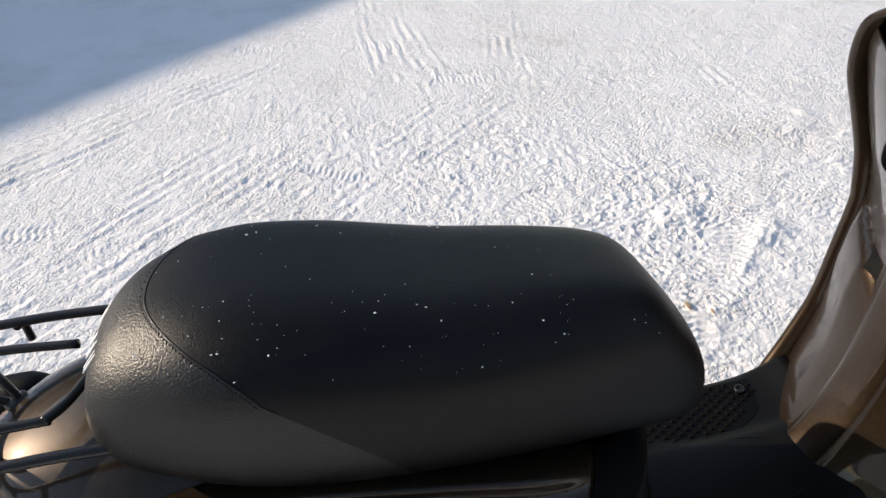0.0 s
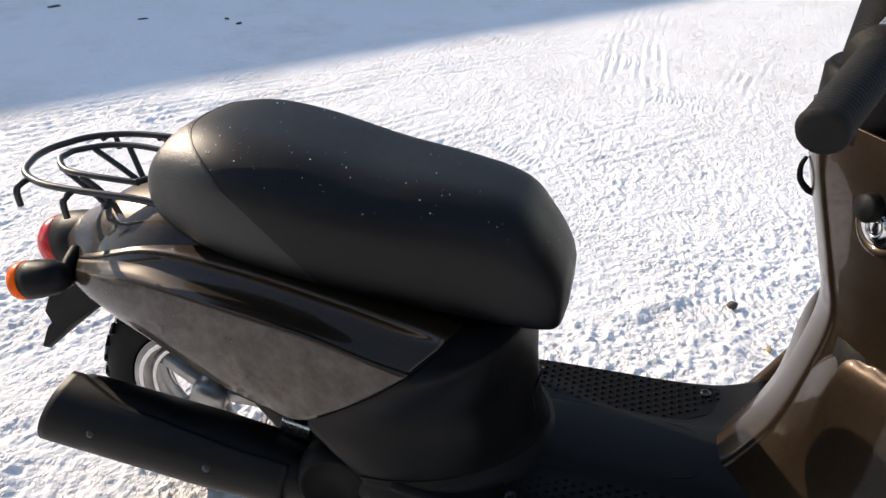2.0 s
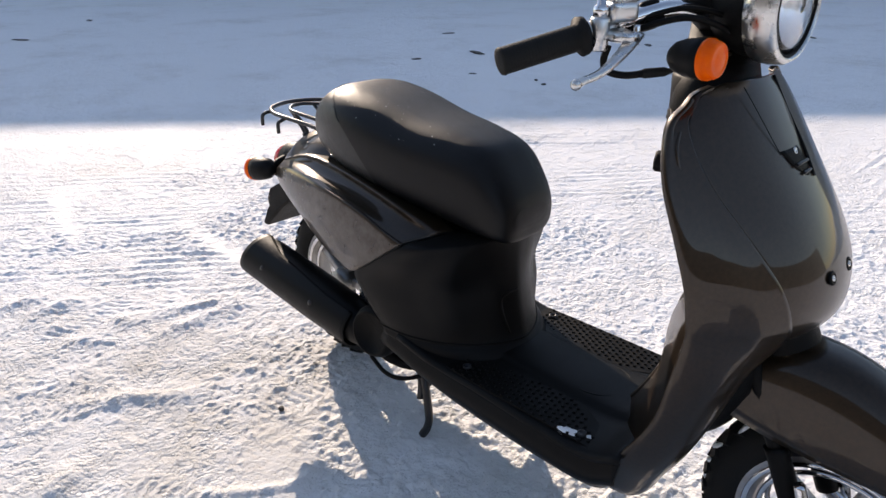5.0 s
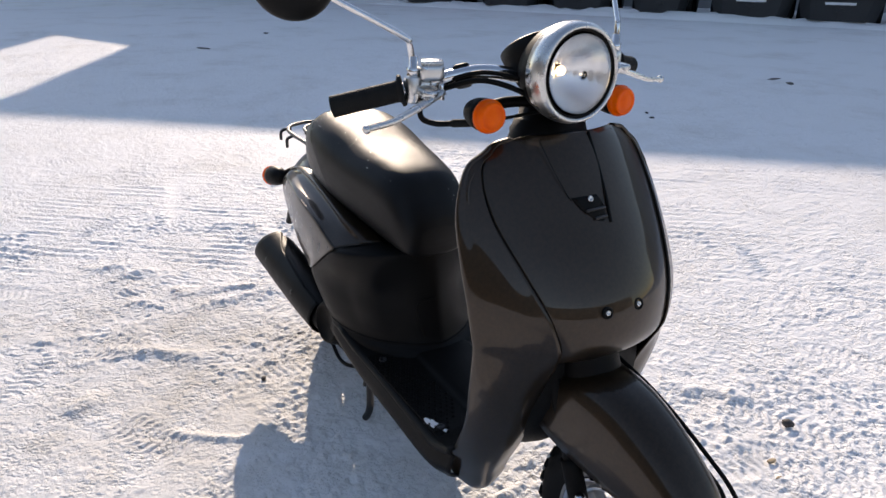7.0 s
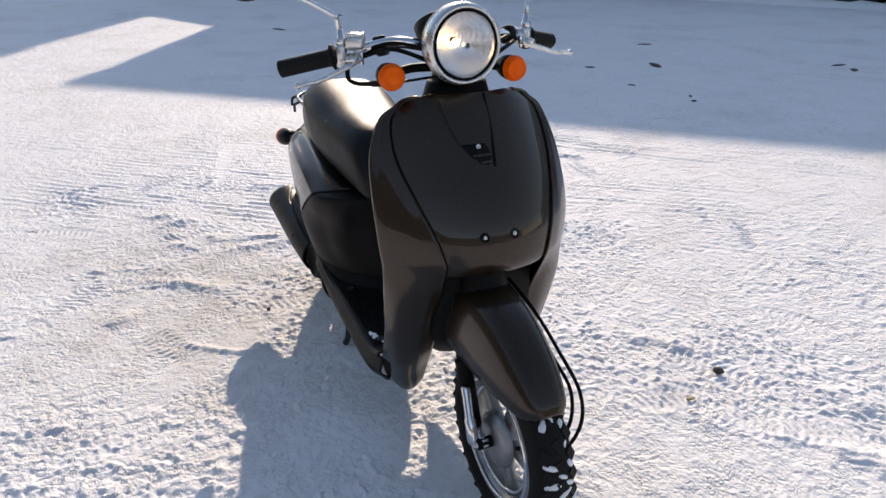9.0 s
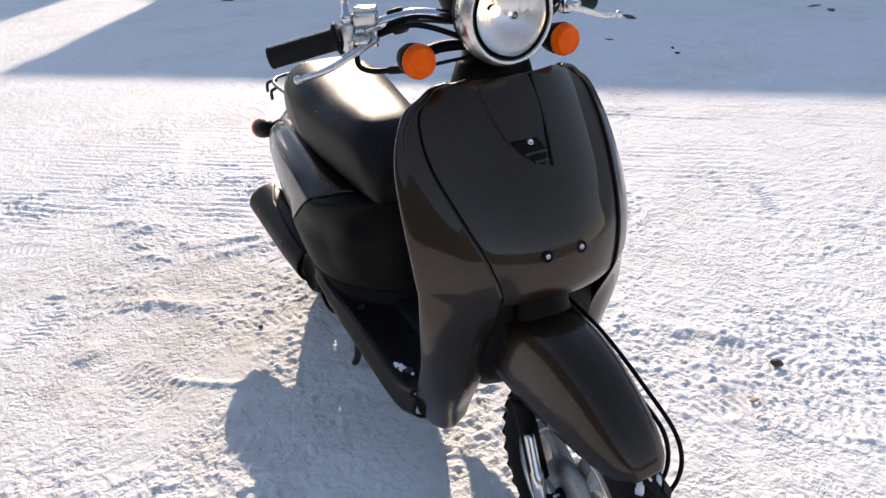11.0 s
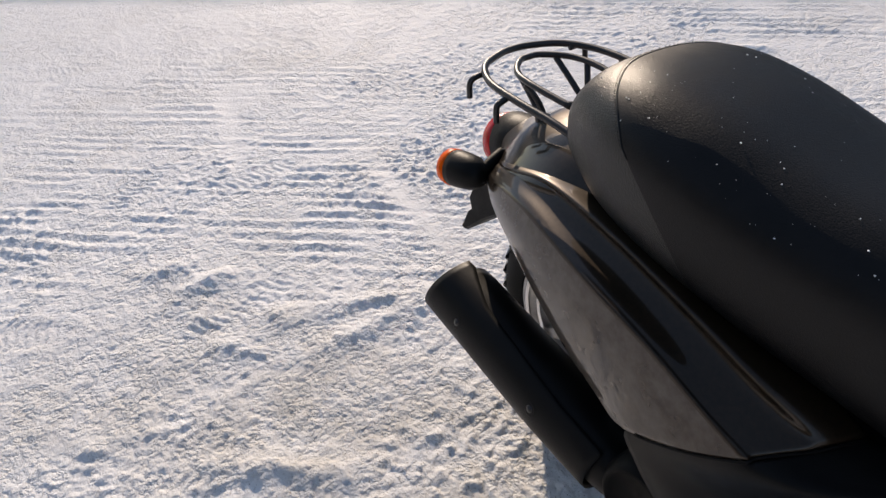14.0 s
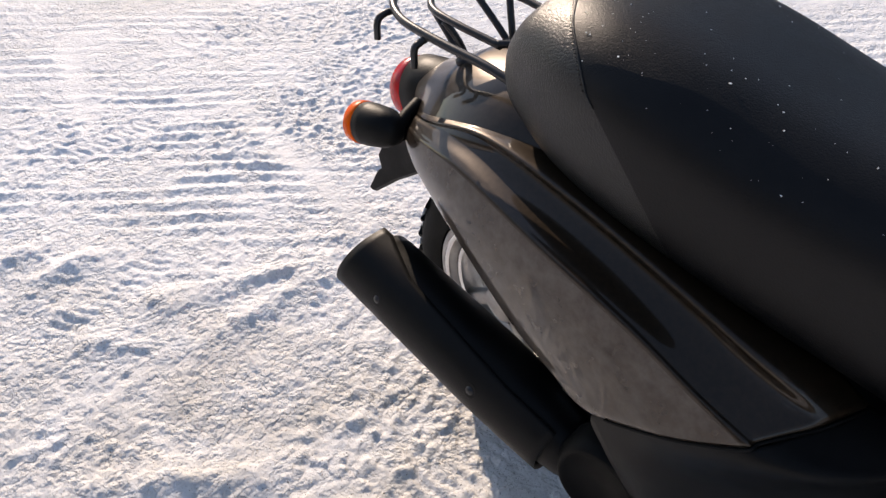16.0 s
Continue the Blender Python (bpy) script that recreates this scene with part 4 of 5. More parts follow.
def make_engine(root):
    eng = part("engine", loft([(0.02, 0.20, 0.30, 0.03, 0.05), (0.12, 0.17, 0.33, 0.07, 0.03), (0.28, 0.15, 0.34, 0.12, -0.01), (0.40, 0.15, 0.32, 0.10, 0), (0.46, 0.18, 0.28, 0.06, 0)], 24, 20, 0.7), DARK, root, "dark engine and gear case")
    part("fan_cover", turned([(0, 0.060), (0.03, 0.060), (0.045, 0.052), (0.047, 0.047), (0.040, 0.044), (0.036, 0.0)], (0.302, -0.135, 0.243), (0.12, -1, 0.12), 40, False), DARK, eng, "round black fan cover")
    part("fan_shroud", turned([(-0.06, 0.094), (0.0, 0.090), (0.03, 0.078), (0.05, 0.058), (0.058, 0.030), (0.06, 0.0)], (0.325, -0.085, 0.262), (0.05, -1, 0.02), 36, False), DARK, eng, "bulging black fan shroud")
    part("belt_case", loft([(-0.05, 0.20, 0.29, 0.02, 0.085), (0.02, 0.17, 0.32, 0.035, 0.09), (0.2, 0.17, 0.32, 0.04, 0.09), (0.36, 0.16, 0.30, 0.035, 0.09), (0.40, 0.19, 0.27, 0.02, 0.09)], 20, 18, 0.7), DARK, eng)
    part("kick_lever", tube([(0.05, 0.13, 0.24), (0.15, 0.145, 0.22), (0.24, 0.15, 0.2)], 0.008, 8), STEELBLACK, eng)
    part("hose", tube([(0.27, -0.15, 0.16), (0.32, -0.15, 0.138), (0.37, -0.14, 0.142), (0.42, -0.10, 0.16)], 0.005, 8), DARK, eng)
    part("shock_absorber", tube([(-0.01, 0.10, 0.27), (0.06, 0.10, 0.44)], 0.018, 12), STEELBLACK, eng)
    stand = part("centre_stand", tube([(0.375, -0.085, 0.175), (0.405, -0.105, 0.11), (0.424, -0.115, 0.05), (0.420, -0.119, 0.02), (0.410, -0.124, 0.0)], 0.0095, 10), STEELBLACK, root, "black centre stand standing on the snow")
    part("stand_leg", tube([(0.375, 0.085, 0.175), (0.405, 0.105, 0.11), (0.424, 0.115, 0.05), (0.420, 0.119, 0.02), (0.410, 0.124, 0.0)], 0.0095, 10), STEELBLACK, stand)
    part("cross_bar", tube([(0.40, -0.10, 0.12), (0.40, 0.10, 0.12)], 0.008, 8), STEELBLACK, stand)
    part("pedal", tube([(0.372, -0.092, 0.16), (0.388, -0.104, 0.115), (0.392, -0.112, 0.085)], 0.008, 8), STEELBLACK, stand)


def make_floor(root):
    rows = []
    for y, z, drop in ((-0.172, 0.247, 0), (-0.168, 0.256, 0), (-0.12, 0.259, 0), (-0.075, 0.262, 0), (-0.055, 0.272, 0), (0, 0.276, 0), (0.055, 0.272, 0), (0.075, 0.262, 0), (0.12, 0.259, 0), (0.168, 0.256, 0), (0.172, 0.247, 0)):
        rows.append([(0.40, y * 1.04, z + 0.030), (0.50, y, z + 0.004), (0.62, y, z + 0.001), (0.75, y * 1.02, z - 0.002), (0.86, y * 1.05, z + 0.002), (0.93, y * 1.05, z + 0.03)])
    floor = solid(part("footboard", patch(rows, 44, 24), PLASTIC, root, "black plastic footboard with studded mats"), 0.004)
    for s in (-1, 1):
        rail = [[(0.36, s * 0.178, 0.288), (0.35, s * 0.182, 0.25), (0.375, s * 0.155, 0.212)], [(0.50, s * 0.175, 0.258), (0.50, s * 0.184, 0.222), (0.51, s * 0.155, 0.182)],
                [(0.70, s * 0.177, 0.250), (0.70, s * 0.188, 0.215), (0.70, s * 0.158, 0.172)], [(0.84, s * 0.180, 0.252), (0.85, s * 0.190, 0.212), (0.86, s * 0.155, 0.172)], [(0.925, s * 0.172, 0.268), (0.920, s * 0.178, 0.225), (0.905, s * 0.140, 0.190)]]
        solid(part("side_rail", patch(rail, 30, 14), PLASTIC, root), 0.004)
        outline = [(0.535, 0.092), (0.58, 0.086), (0.70, 0.074), (0.785, 0.070), (0.845, 0.105), (0.868, 0.140), (0.872, 0.168), (0.60, 0.168), (0.53, 0.166)]
        bm = bmesh.new()
        f = bm.faces.new([bm.verts.new((x, s * y, 0.2605)) for x, y in outline])
        up = bmesh.ops.extrude_face_region(bm, geom=[f])
        bmesh.ops.translate(bm, verts=[v for v in up["geom"] if isinstance(v, bmesh.types.BMVert)], vec=(0, 0, 0.0035))
        mat = part("foot_mat", bm, DARK, floor, "black rubber mat with raised studs", False)
        studs = bmesh.new()
        for i in range(26):
            for j in range(7):
                x, y = 0.548 + 0.0123 * i, 0.082 + 0.0135 * j + 0.0067 * (i % 2)
                if y > 0.164 or y < 0.096 - (x - 0.535) * 0.09 or (x > 0.78 and y < 0.08 + (x - 0.78) * 0.75):
                    continue
                bmesh.ops.create_cone(studs, cap_ends=True, segments=7, radius1=0.0040, radius2=0.0026, depth=0.003,
                                      matrix=Matrix.Translation((x, s * y, 0.2652)))
        part("studs", studs, DARK, mat, smooth=False)
        for x, y in ((0.838, 0.149), (0.562, 0.140)):
            part("bolt", turned([(0, 0.0085), (0.004, 0.0085), (0.0045, 0.006), (0.002, 0.005), (0.002, 0.0)], (x, s * y, 0.264), (0, 0, 1), 18, False), STEELBLACK, mat)
    for k in range(5):
        part("rib", tube([(0.868 + 0.012 * k, -0.100 - 0.004 * k, 0.2635 + 0.004 * k), (0.872 + 0.012 * k, -0.128, 0.2635 + 0.004 * k), (0.866 + 0.012 * k, -0.158, 0.2625 + 0.004 * k)], 0.0016, 6), DARK, floor)
    part("cover_joint", tube([(0.60, -0.056, 0.272), (0.72, -0.058, 0.271), (0.80, -0.05, 0.274), (0.828, -0.02, 0.276), (0.828, 0.02, 0.276), (0.80, 0.05, 0.274), (0.72, 0.058, 0.271), (0.60, 0.056, 0.272)], 0.002, 6, 60), DARK, floor)


SHIELD = [  # height, half width, rim x, middle x
    (0.862, 0.085, 0.948, 0.968), (0.850, 0.132, 0.932, 0.978), (0.815, 0.178, 0.924, 1.002), (0.75, 0.204, 0.944, 1.044),
    (0.68, 0.212, 0.976, 1.090), (0.62, 0.212, 0.999, 1.121), (0.57, 0.208, 1.007, 1.129), (0.540, 0.204, 1.007, 1.120), (0.522, 0.198, 1.003, 1.095)]


def bow(f):
    """How far the front cover bulges: a flat middle strip, a firm crease, then rounding off to the rim."""
    if abs(f) < 0.15:
        return 1 - 0.015 * (f / 0.15) ** 2
    g = (abs(f) - 0.15) / 0.85
    return 0.985 * (0.80 * (1 - g ** 2.2) ** 0.85 + 0.20 * (1 - g))


def shield_row(z, w, rx, cx, y0=-1.0, y1=1.0):
    out = []
    for k in range(25):
        f = y0 + (y1 - y0) * k / 24
        out.append((rx + (cx - rx) * bow(f), w * f, z))
    return out


def joint(z):
    """How far out, as a share of the half width, the front cover meets the leg shields."""
    return float(np.interp(z, (0.52, 0.57, 0.62, 0.68, 0.75, 0.815, 0.85), (0.52, 0.54, 0.60, 0.70, 0.82, 0.91, 0.95)))


def on_shield(z, f):
    """A point on the front cover at a height and a share of its half width."""
    t = np.array(SHIELD)[::-1]
    w, rx, cx = (float(np.interp(z, t[:, 0], t[:, k])) for k in (1, 2, 3))
    return (rx + (cx - rx) * bow(f) + 0.0008, w * f, z)


def make_shield(root):
    rows = [shield_row(*r, -joint(r[0]), joint(r[0])) for r in SHIELD]
    solid(part("front_cover", patch(rows, 48, 60), PAINT, root, "glossy dark brown front cover"), 0.004)
    for s in (-1, 1):
        def wing(z, w, rx, outer):
            """One row: the rolled rear edge, then the outer face."""
            return [(rx + 0.016, s * (w - 0.022), z), (rx + 0.004, s * (w - 0.016), z), (rx - 0.003, s * (w - 0.006), z), (rx + 0.004, s * w, z)] + outer
        low = []
        for z in (0.856, 0.849, 0.836, 0.812, 0.75, 0.68, 0.62, 0.57, 0.54):
            x, y, _ = on_shield(z, 1.0)
            low.append(wing(z, y, x, [on_shield(z, s * f) for f in (1 - (1 - joint(z)) * 0.25, 1 - (1 - joint(z)) * 0.6, joint(z))]))
        low += [
            wing(0.47, 0.200, 0.995, [(1.034, s * 0.182, 0.47), (1.058, s * 0.14, 0.47), (1.060, s * 0.105, 0.47)]),
            wing(0.38, 0.193, 0.974, [(1.006, s * 0.178, 0.375), (1.027, s * 0.14, 0.37), (1.026, s * 0.100, 0.38)]),
            wing(0.30, 0.186, 0.936, [(0.978, s * 0.171, 0.295), (1.000, s * 0.14, 0.30), (1.003, s * 0.101, 0.32)]),
            wing(0.245, 0.178, 0.904, [(0.948, s * 0.161, 0.235), (0.972, s * 0.138, 0.245), (0.978, s * 0.102, 0.27)]),
            [(0.903, s * 0.140, 0.192), (0.894, s * 0.148, 0.190), (0.886, s * 0.156, 0.188), (0.892, s * 0.158, 0.187), (0.925, s * 0.142, 0.178), (0.945, s * 0.125, 0.188), (0.955, s * 0.105, 0.215)],
            [(0.898, s * 0.120, 0.171), (0.896, s * 0.122, 0.171), (0.895, s * 0.124, 0.170), (0.896, s * 0.125, 0.170), (0.905, s * 0.120, 0.165), (0.915, s * 0.112, 0.168), (0.925, s * 0.105, 0.185)]]
        solid(part("leg_shield", patch(low, 80, 44), PAINT, root, "brown lower leg shield"), 0.004)
        part("joint_line", tube([on_shield(z, s * f) for z, f in ((z, joint(z)) for z in (0.835, 0.81, 0.77, 0.735, 0.70, 0.66, 0.62, 0.58, 0.545, 0.53))], 0.0007, 6, 60), DARK, root)
        bolt = part("cover_bolt", turned([(0, 0.0098), (0.003, 0.0098), (0.004, 0.0072), (0.0015, 0.0065), (0.0015, 0.0)], (1.1185, 0.008 + s * 0.032, 0.6175), (0.93, 0, 0.36), 20, False), DARK, root, "black bolt with a steel socket")
        part("socket", turned([(0.001, 0.0046), (0.004, 0.0042), (0.0045, 0.0022), (0.003, 0.002), (0.003, 0.0)], (1.1185, 0.008 + s * 0.032, 0.6175), (0.93, 0, 0.36), 12, False), SATIN, bolt)
    part("inner_body", loft([(0.93, 0.26, 0.55, 0.10, 0), (0.98, 0.28, 0.60, 0.13, 0), (1.03, 0.33, 0.58, 0.125, 0), (1.065, 0.40, 0.55, 0.10, 0)], 28, 14, 0.7), DARK, root)
    # inner panel: a narrow middle strip, a crease, then flat wings that swell over the knees
    inner = []
    for z, cx, rx, w in ((0.812, 0.849, 0.926, 0.172), (0.79, 0.852, 0.933, 0.186), (0.75, 0.859, 0.948, 0.192), (0.68, 0.882, 0.976, 0.198), (0.62, 0.902, 0.999, 0.198), (0.555, 0.920, 1.006, 0.192),
                         (0.47, 0.914, 0.994, 0.186), (0.38, 0.897, 0.974, 0.178), (0.30, 0.862, 0.936, 0.170), (0.245, 0.826, 0.904, 0.162)):
        ex = rx + 0.016
        r = [(ex, -w, z)] + [(cx + 0.010 + (ex - cx - 0.010) * f ** 1.15, -0.036 - (w - 0.036) * f, z) for f in (0.8, 0.6, 0.4, 0.2, 0.06)]
        r += [(cx + 0.008, -0.034, z), (cx + 0.003, -0.028, z), (cx + 0.0008, -0.016, z), (cx, 0, z)]
        inner.append(r + [(x, -y, zz) for x, y, zz in r[-2::-1]])
    bm = patch(inner, 150, 120)
    for v in bm.verts:
        y, z = abs(v.co.y), v.co.z
        top = 0.533 + 0.020 * min(1.0, max(0.0, (y - 0.06) / 0.10)) - 0.045 * max(0.0, (0.075 - y) / 0.04) ** 2
        fall = (top - z) / 0.042
        if fall > 0 and y > 0.03:
            rise = math.sqrt(1 - (1 - min(fall, 1.0)) ** 2) * max(0.0, min(1.0, (z - 0.29) / 0.18))
            v.co.x -= 0.020 * rise * min(1.0, (y - 0.03) / 0.05) * min(1.0, max(0.0, (0.205 - y) / 0.05))
    solid(part("inner_shield", bm, PAINT, root, "glossy brown inner leg shield with the ignition lock"), 0.004)
    face = Vector((-0.90, -0.42, 0.06)).normalized()
    oval = Matrix.Translation((0.911, -0.092, 0.737)) @ Vector((0, 0, 1)).rotation_difference(face).to_matrix().to_4x4() @ Matrix.Rotation(radians(20), 4, "Z")

    def escutcheon(profile, sx, sy, n=44):
        bm = turned(profile, (0, 0, 0), (0, 0, 1), n, False)
        bm.transform(oval @ Matrix.Diagonal((sx, sy, 1, 1)))
        return bm

    lock = part("ignition_lock", escutcheon([(-0.014, 0.046), (-0.002, 0.045), (0.003, 0.042), (0.004, 0.038), (0.001, 0.034)], 1.0, 0.86), PAINT, root, "ignition lock with a chrome plate in a brown collar")
    part("lock_plate", escutcheon([(0.0, 0.036), (0.0055, 0.034), (0.007, 0.030), (0.0072, 0.0)], 0.92, 0.80), CHROME, lock, "chrome lock plate")
    part("key_barrel", turned([(-0.004, 0.013), (0.003, 0.013), (0.004, 0.0105), (0.002, 0.009), (0.003, 0.0075), (0.003, 0.0)], Vector((0.914, -0.092, 0.726)) + face * 0.011, face, 28, False), CHROME, lock, "chrome key barrel")
    part("key_slot", box((0.0016, 0.0034, 0.010), Matrix.Translation(Vector((0.914, -0.092, 0.726)) + face * 0.0142) @ face.to_track_quat("X", "Z").to_matrix().to_4x4(), 0), DARK, lock)
    part("lock_shutter", turned([(-0.006, 0.0150), (0.003, 0.0150), (0.006, 0.012), (0.007, 0.0)], Vector((0.898, -0.097, 0.748)) + face * 0.011, face, 26, False), DARK, lock, "black turning knob")
    part("seat_button", turned([(-0.004, 0.0075), (0.005, 0.0075), (0.0065, 0.006), (0.0065, 0.0)], Vector((0.921, -0.073, 0.750)) + face * 0.011, face, 20, False), DARK, lock)
    part("bag_hook", tube([(0.856, 0.034, 0.742), (0.853, 0.034, 0.730), (0.856, 0.034, 0.714), (0.866, 0.034, 0.702), (0.874, 0.034, 0.698)], (0.0026, 0.0045), 8), DARK, root)
    # vent with slats under the screw
    vent = part("vent", patch([[(1.025, -0.032, 0.776), (1.029, 0.0, 0.776), (1.025, 0.028, 0.776)], [(1.040, -0.018, 0.757), (1.043, 0.005, 0.757), (1.039, 0.026, 0.757)], [(1.055, 0.016, 0.732), (1.055, 0.02, 0.731), (1.054, 0.024, 0.732)]], 8, 8), DARK, root, "black triangular vent with slats")
    solid(vent, 0.003)
    for z, a, b, x in ((0.757, -0.015, 0.024, 1.043), (0.745, -0.002, 0.023, 1.050)):
        part("slat", box((0.004, b - a, 0.004), pose(x, (a + b) / 2, z, 0, 25, 0), 0.001), STEELBLACK, vent)
    part("screw", turned([(0, 0.0052), (0.002, 0.005), (0.0028, 0.003), (0.0015, 0.0022), (0.0015, 0.0)], (1.031, 0.001, 0.771), (0.9, 0, 0.45), 16, False), SATIN, vent)
    part("groove", tube([(0.972, -0.060, 0.858), (1.0, -0.050, 0.816), (1.020, -0.038, 0.782), (1.027, -0.033, 0.772)], 0.0006, 6, 30), DARK, root)
    part("groove", tube([(0.970, 0.040, 0.860), (1.0, 0.040, 0.812), (1.030, 0.034, 0.772), (1.054, 0.028, 0.735)], 0.003, 6, 30), DARK, root)


def make_front(root):
    axle = Vector((1.205, 0, 0.205))
    make_wheel(root, axle, "front_wheel")
    up = Vector((-0.42, 0, 0.907)).normalized()
    for s in (-1, 1):
        foot = axle + Vector((-0.035, s * 0.062, 0.02))
        leg = part("fork_leg", tube([foot, foot + up * 0.14], 0.017, 14), DARK, root, "black front fork leg")
        part("stanchion", tube([foot + up * 0.13, foot + up * 0.30], 0.0125, 14), DARK, leg)
        part("shock", turned([(0, 0.008), (0.006, 0.011), (0.05, 0.0115), (0.054, 0.009), (0.115, 0.009), (0.12, 0.007)], axle + Vector((-0.004, s * 0.078, 0.002)), (-0.36, 0, 0.93), 18), CHROME, leg, "bright front shock absorber")
        part("link_arm", tube([foot + Vector((0, 0, 0)), axle + Vector((0, s * 0.058, 0))], 0.011, 10), CHROME, leg)
        part("axle_bolt", turned([(0, 0.012), (0.040, 0.012), (0.043, 0.009), (0.043, 0.0)], axle + Vector((0, s * 0.03, 0)), (0, s, 0), 16, False), DARK, leg)
        part("axle_nut", turned([(0, 0.013), (0.012, 0.013), (0.014, 0.009), (0.03, 0.008), (0.03, 0.0)], axle + Vector((0, s * 0.05, 0)), (0, s, 0), 6, False), SATIN, leg)
    part("brake_drum", turned([(0.0, 0.06), (0.012, 0.058), (0.02, 0.04), (0.02, 0.0)], axle + Vector((0, -0.02, 0)), (0, -1, 0), 36, False), ALLOY, root, "alloy brake drum")
    secs = []
    for x, z, w, d in ((1.02, 0.440, 0.070, 0.04), (1.055, 0.485, 0.074, 0.075), (1.11, 0.506, 0.077, 0.115), (1.18, 0.498, 0.077, 0.125), (1.25, 0.466, 0.072, 0.105), (1.31, 0.422, 0.062, 0.07), (1.345, 0.385, 0.048, 0.04), (1.357, 0.362, 0.028, 0.015)):
        row = []
        for k in range(15):
            f = -1 + k / 7
            row.append((x - 0.10 * abs(f) ** 3 * d / 0.12, w * math.sin(f * 1.5) / math.sin(1.5), z - d * abs(f) ** 2.6))
        secs.append(row)
    solid(part("front_mudguard", patch(secs, 40, 40), PAINT, root, "glossy dark brown front mudguard"), 0.004)
    part("steering_tube", tube([axle + up * 0.26, axle + up * 0.45], 0.05, 20), DARK, root)
    for k, y in ((0, 0.070), (1, 0.082)):
        part("cable", tube([(1.06, y - 0.018, 0.49), (1.15, y - 0.010, 0.462), (1.25, y - 0.010, 0.412 + 0.010 * k), (1.312 + 0.014 * k, y - 0.005, 0.37), (1.325 + 0.016 * k, y - 0.010, 0.30), (1.29 + 0.015 * k, y - 0.03, 0.22), (1.215, y - 0.04, 0.195)], 0.0036, 8, 50), DARK, root, "black control cable")


def make_handlebar(root):
    neck = turned([(0, 1.0), (0.012, 1.02), (0.016, 0.97), (0.020, 1.0), (0.050, 0.92), (0.085, 0.78), (0.088, 0.0)], (0, 0, 0), (0, 0, 1), 40, False)
    neck.transform(Matrix.Translation((0.908, 0.010, 0.792)) @ Matrix.Diagonal((0.060, 0.080, 1, 1)))
    part("neck_cover", neck, DARK, root, "black plastic neck cover under the head lamp")
    col = part("steering_column", turned([(0, 0.060), (0.008, 0.063), (0.014, 0.060), (0.018, 0.056), (0.022, 0.060), (0.070, 0.061), (0.076, 0.056), (0.077, 0.048), (0.15, 0.042)], (0.905, 0.008, 0.785), (-0.02, 0, 1), 32), DARK, root, "black steering column cover")
    bar = part("handlebar", tube([(0.79, 0.29, 0.926), (0.835, 0.20, 0.943), (0.880, 0.11, 0.958), (0.900, 0.04, 0.95), (0.902, 0, 0.94), (0.900, -0.05, 0.945), (0.878, -0.12, 0.952), (0.828, -0.205, 0.926), (0.785, -0.29, 0.902)], 0.0112, 14, 60), CHROME, root, "chrome handlebar with black rubber grips")
    for s, a, b in ((-1, (0.829, -0.203, 0.9265), (0.7705, -0.316, 0.8965)), (1, (0.836, 0.198, 0.9435), (0.787, 0.302, 0.9235))):
        a, b = Vector(a), Vector(b)
        a = a.lerp(b, 0.12)
        w = (b - a)
        ln = w.length
        prof = [(-0.002, 0.012), (-0.002, 0.024), (0.004, 0.025), (0.007, 0.0175)]
        for k in range(24):
            prof += [(0.010 + k * (ln - 0.016) / 24, 0.0170), (0.010 + (k + 0.6) * (ln - 0.016) / 24, 0.0170), (0.010 + (k + 0.8) * (ln - 0.016) / 24, 0.0166)]
        prof += [(ln - 0.004, 0.0178), (ln - 0.001, 0.0165), (ln, 0.012), (ln, 0.0)]
        part("grip", turned(prof, a, w, 28, False), RUBBER, bar, "black rubber grip")
        c = a - w.normalized() * 0.022
        m = Matrix.Translation(c) @ Vector((0, 0, 1)).rotation_difference(w.normalized()).to_matrix().to_4x4()
        out = w.normalized()
        part("lever_bracket", turned([(-0.024, 0.013), (-0.022, 0.0165), (0.014, 0.0165), (0.017, 0.0155), (0.018, 0.012)], c, out, 24, False), SATIN, bar, "silver lever bracket")
        boss = c + out * 0.010 + Vector((0.012, 0, -0.004))
        part("mirror_boss", turned([(-0.016, 0.0105), (-0.014, 0.0125), (0.022, 0.0125), (0.025, 0.0105), (0.026, 0.0)], boss, (0, 0, 1), 24, False), SATIN, bar)
        part("lever_perch", loft([(-0.004, -0.010, 0.008, 0.010, 0), (0.014, -0.011, 0.006, 0.016, 0), (0.034, -0.010, 0.004, 0.015, 0), (0.046, -0.008, 0.002, 0.008, 0)], 16, 12, 0.7), SATIN, bar).data.transform(Matrix.Translation(c - out * 0.014 + Vector((0.004, 0, -0.004))) @ Matrix.Rotation(radians(s * 18), 4, "Z"))
        if s < 0:
            tank = Matrix.Translation(c - out * 0.020 + Vector((0.010, 0, 0.020))) @ Matrix.Rotation(radians(-28), 4, "Z")
            part("reservoir", box((0.034, 0.038, 0.026), tank, 0.010, 4), SATIN, bar, "silver brake fluid reservoir")
            part("reservoir_cap", box((0.031, 0.035, 0.006), tank @ Matrix.Translation((0, 0, 0.0145)), 0.0028, 2), SATIN, bar)
            for k in (-1, 1):
                part("screw", turned([(0, 0.003), (0.0015, 0.0028), (0.0016, 0.0)], tank @ Vector((0, k * 0.012, 0.0172)), (0, 0, 1), 12, False), CHROME, bar)
        part("switch_box", box((0.030, 0.034, 0.028), m @ Matrix.Translation((0, 0, -0.074 if s < 0 else -0.044)), 0.008, 3), DARK, bar)
        piv = c - out * 0.024 + Vector((0.032, 0, -0.008))
        end = Vector((0.878, -0.305, 0.882)) if s < 0 else Vector((0.862, 0.309, 0.908))
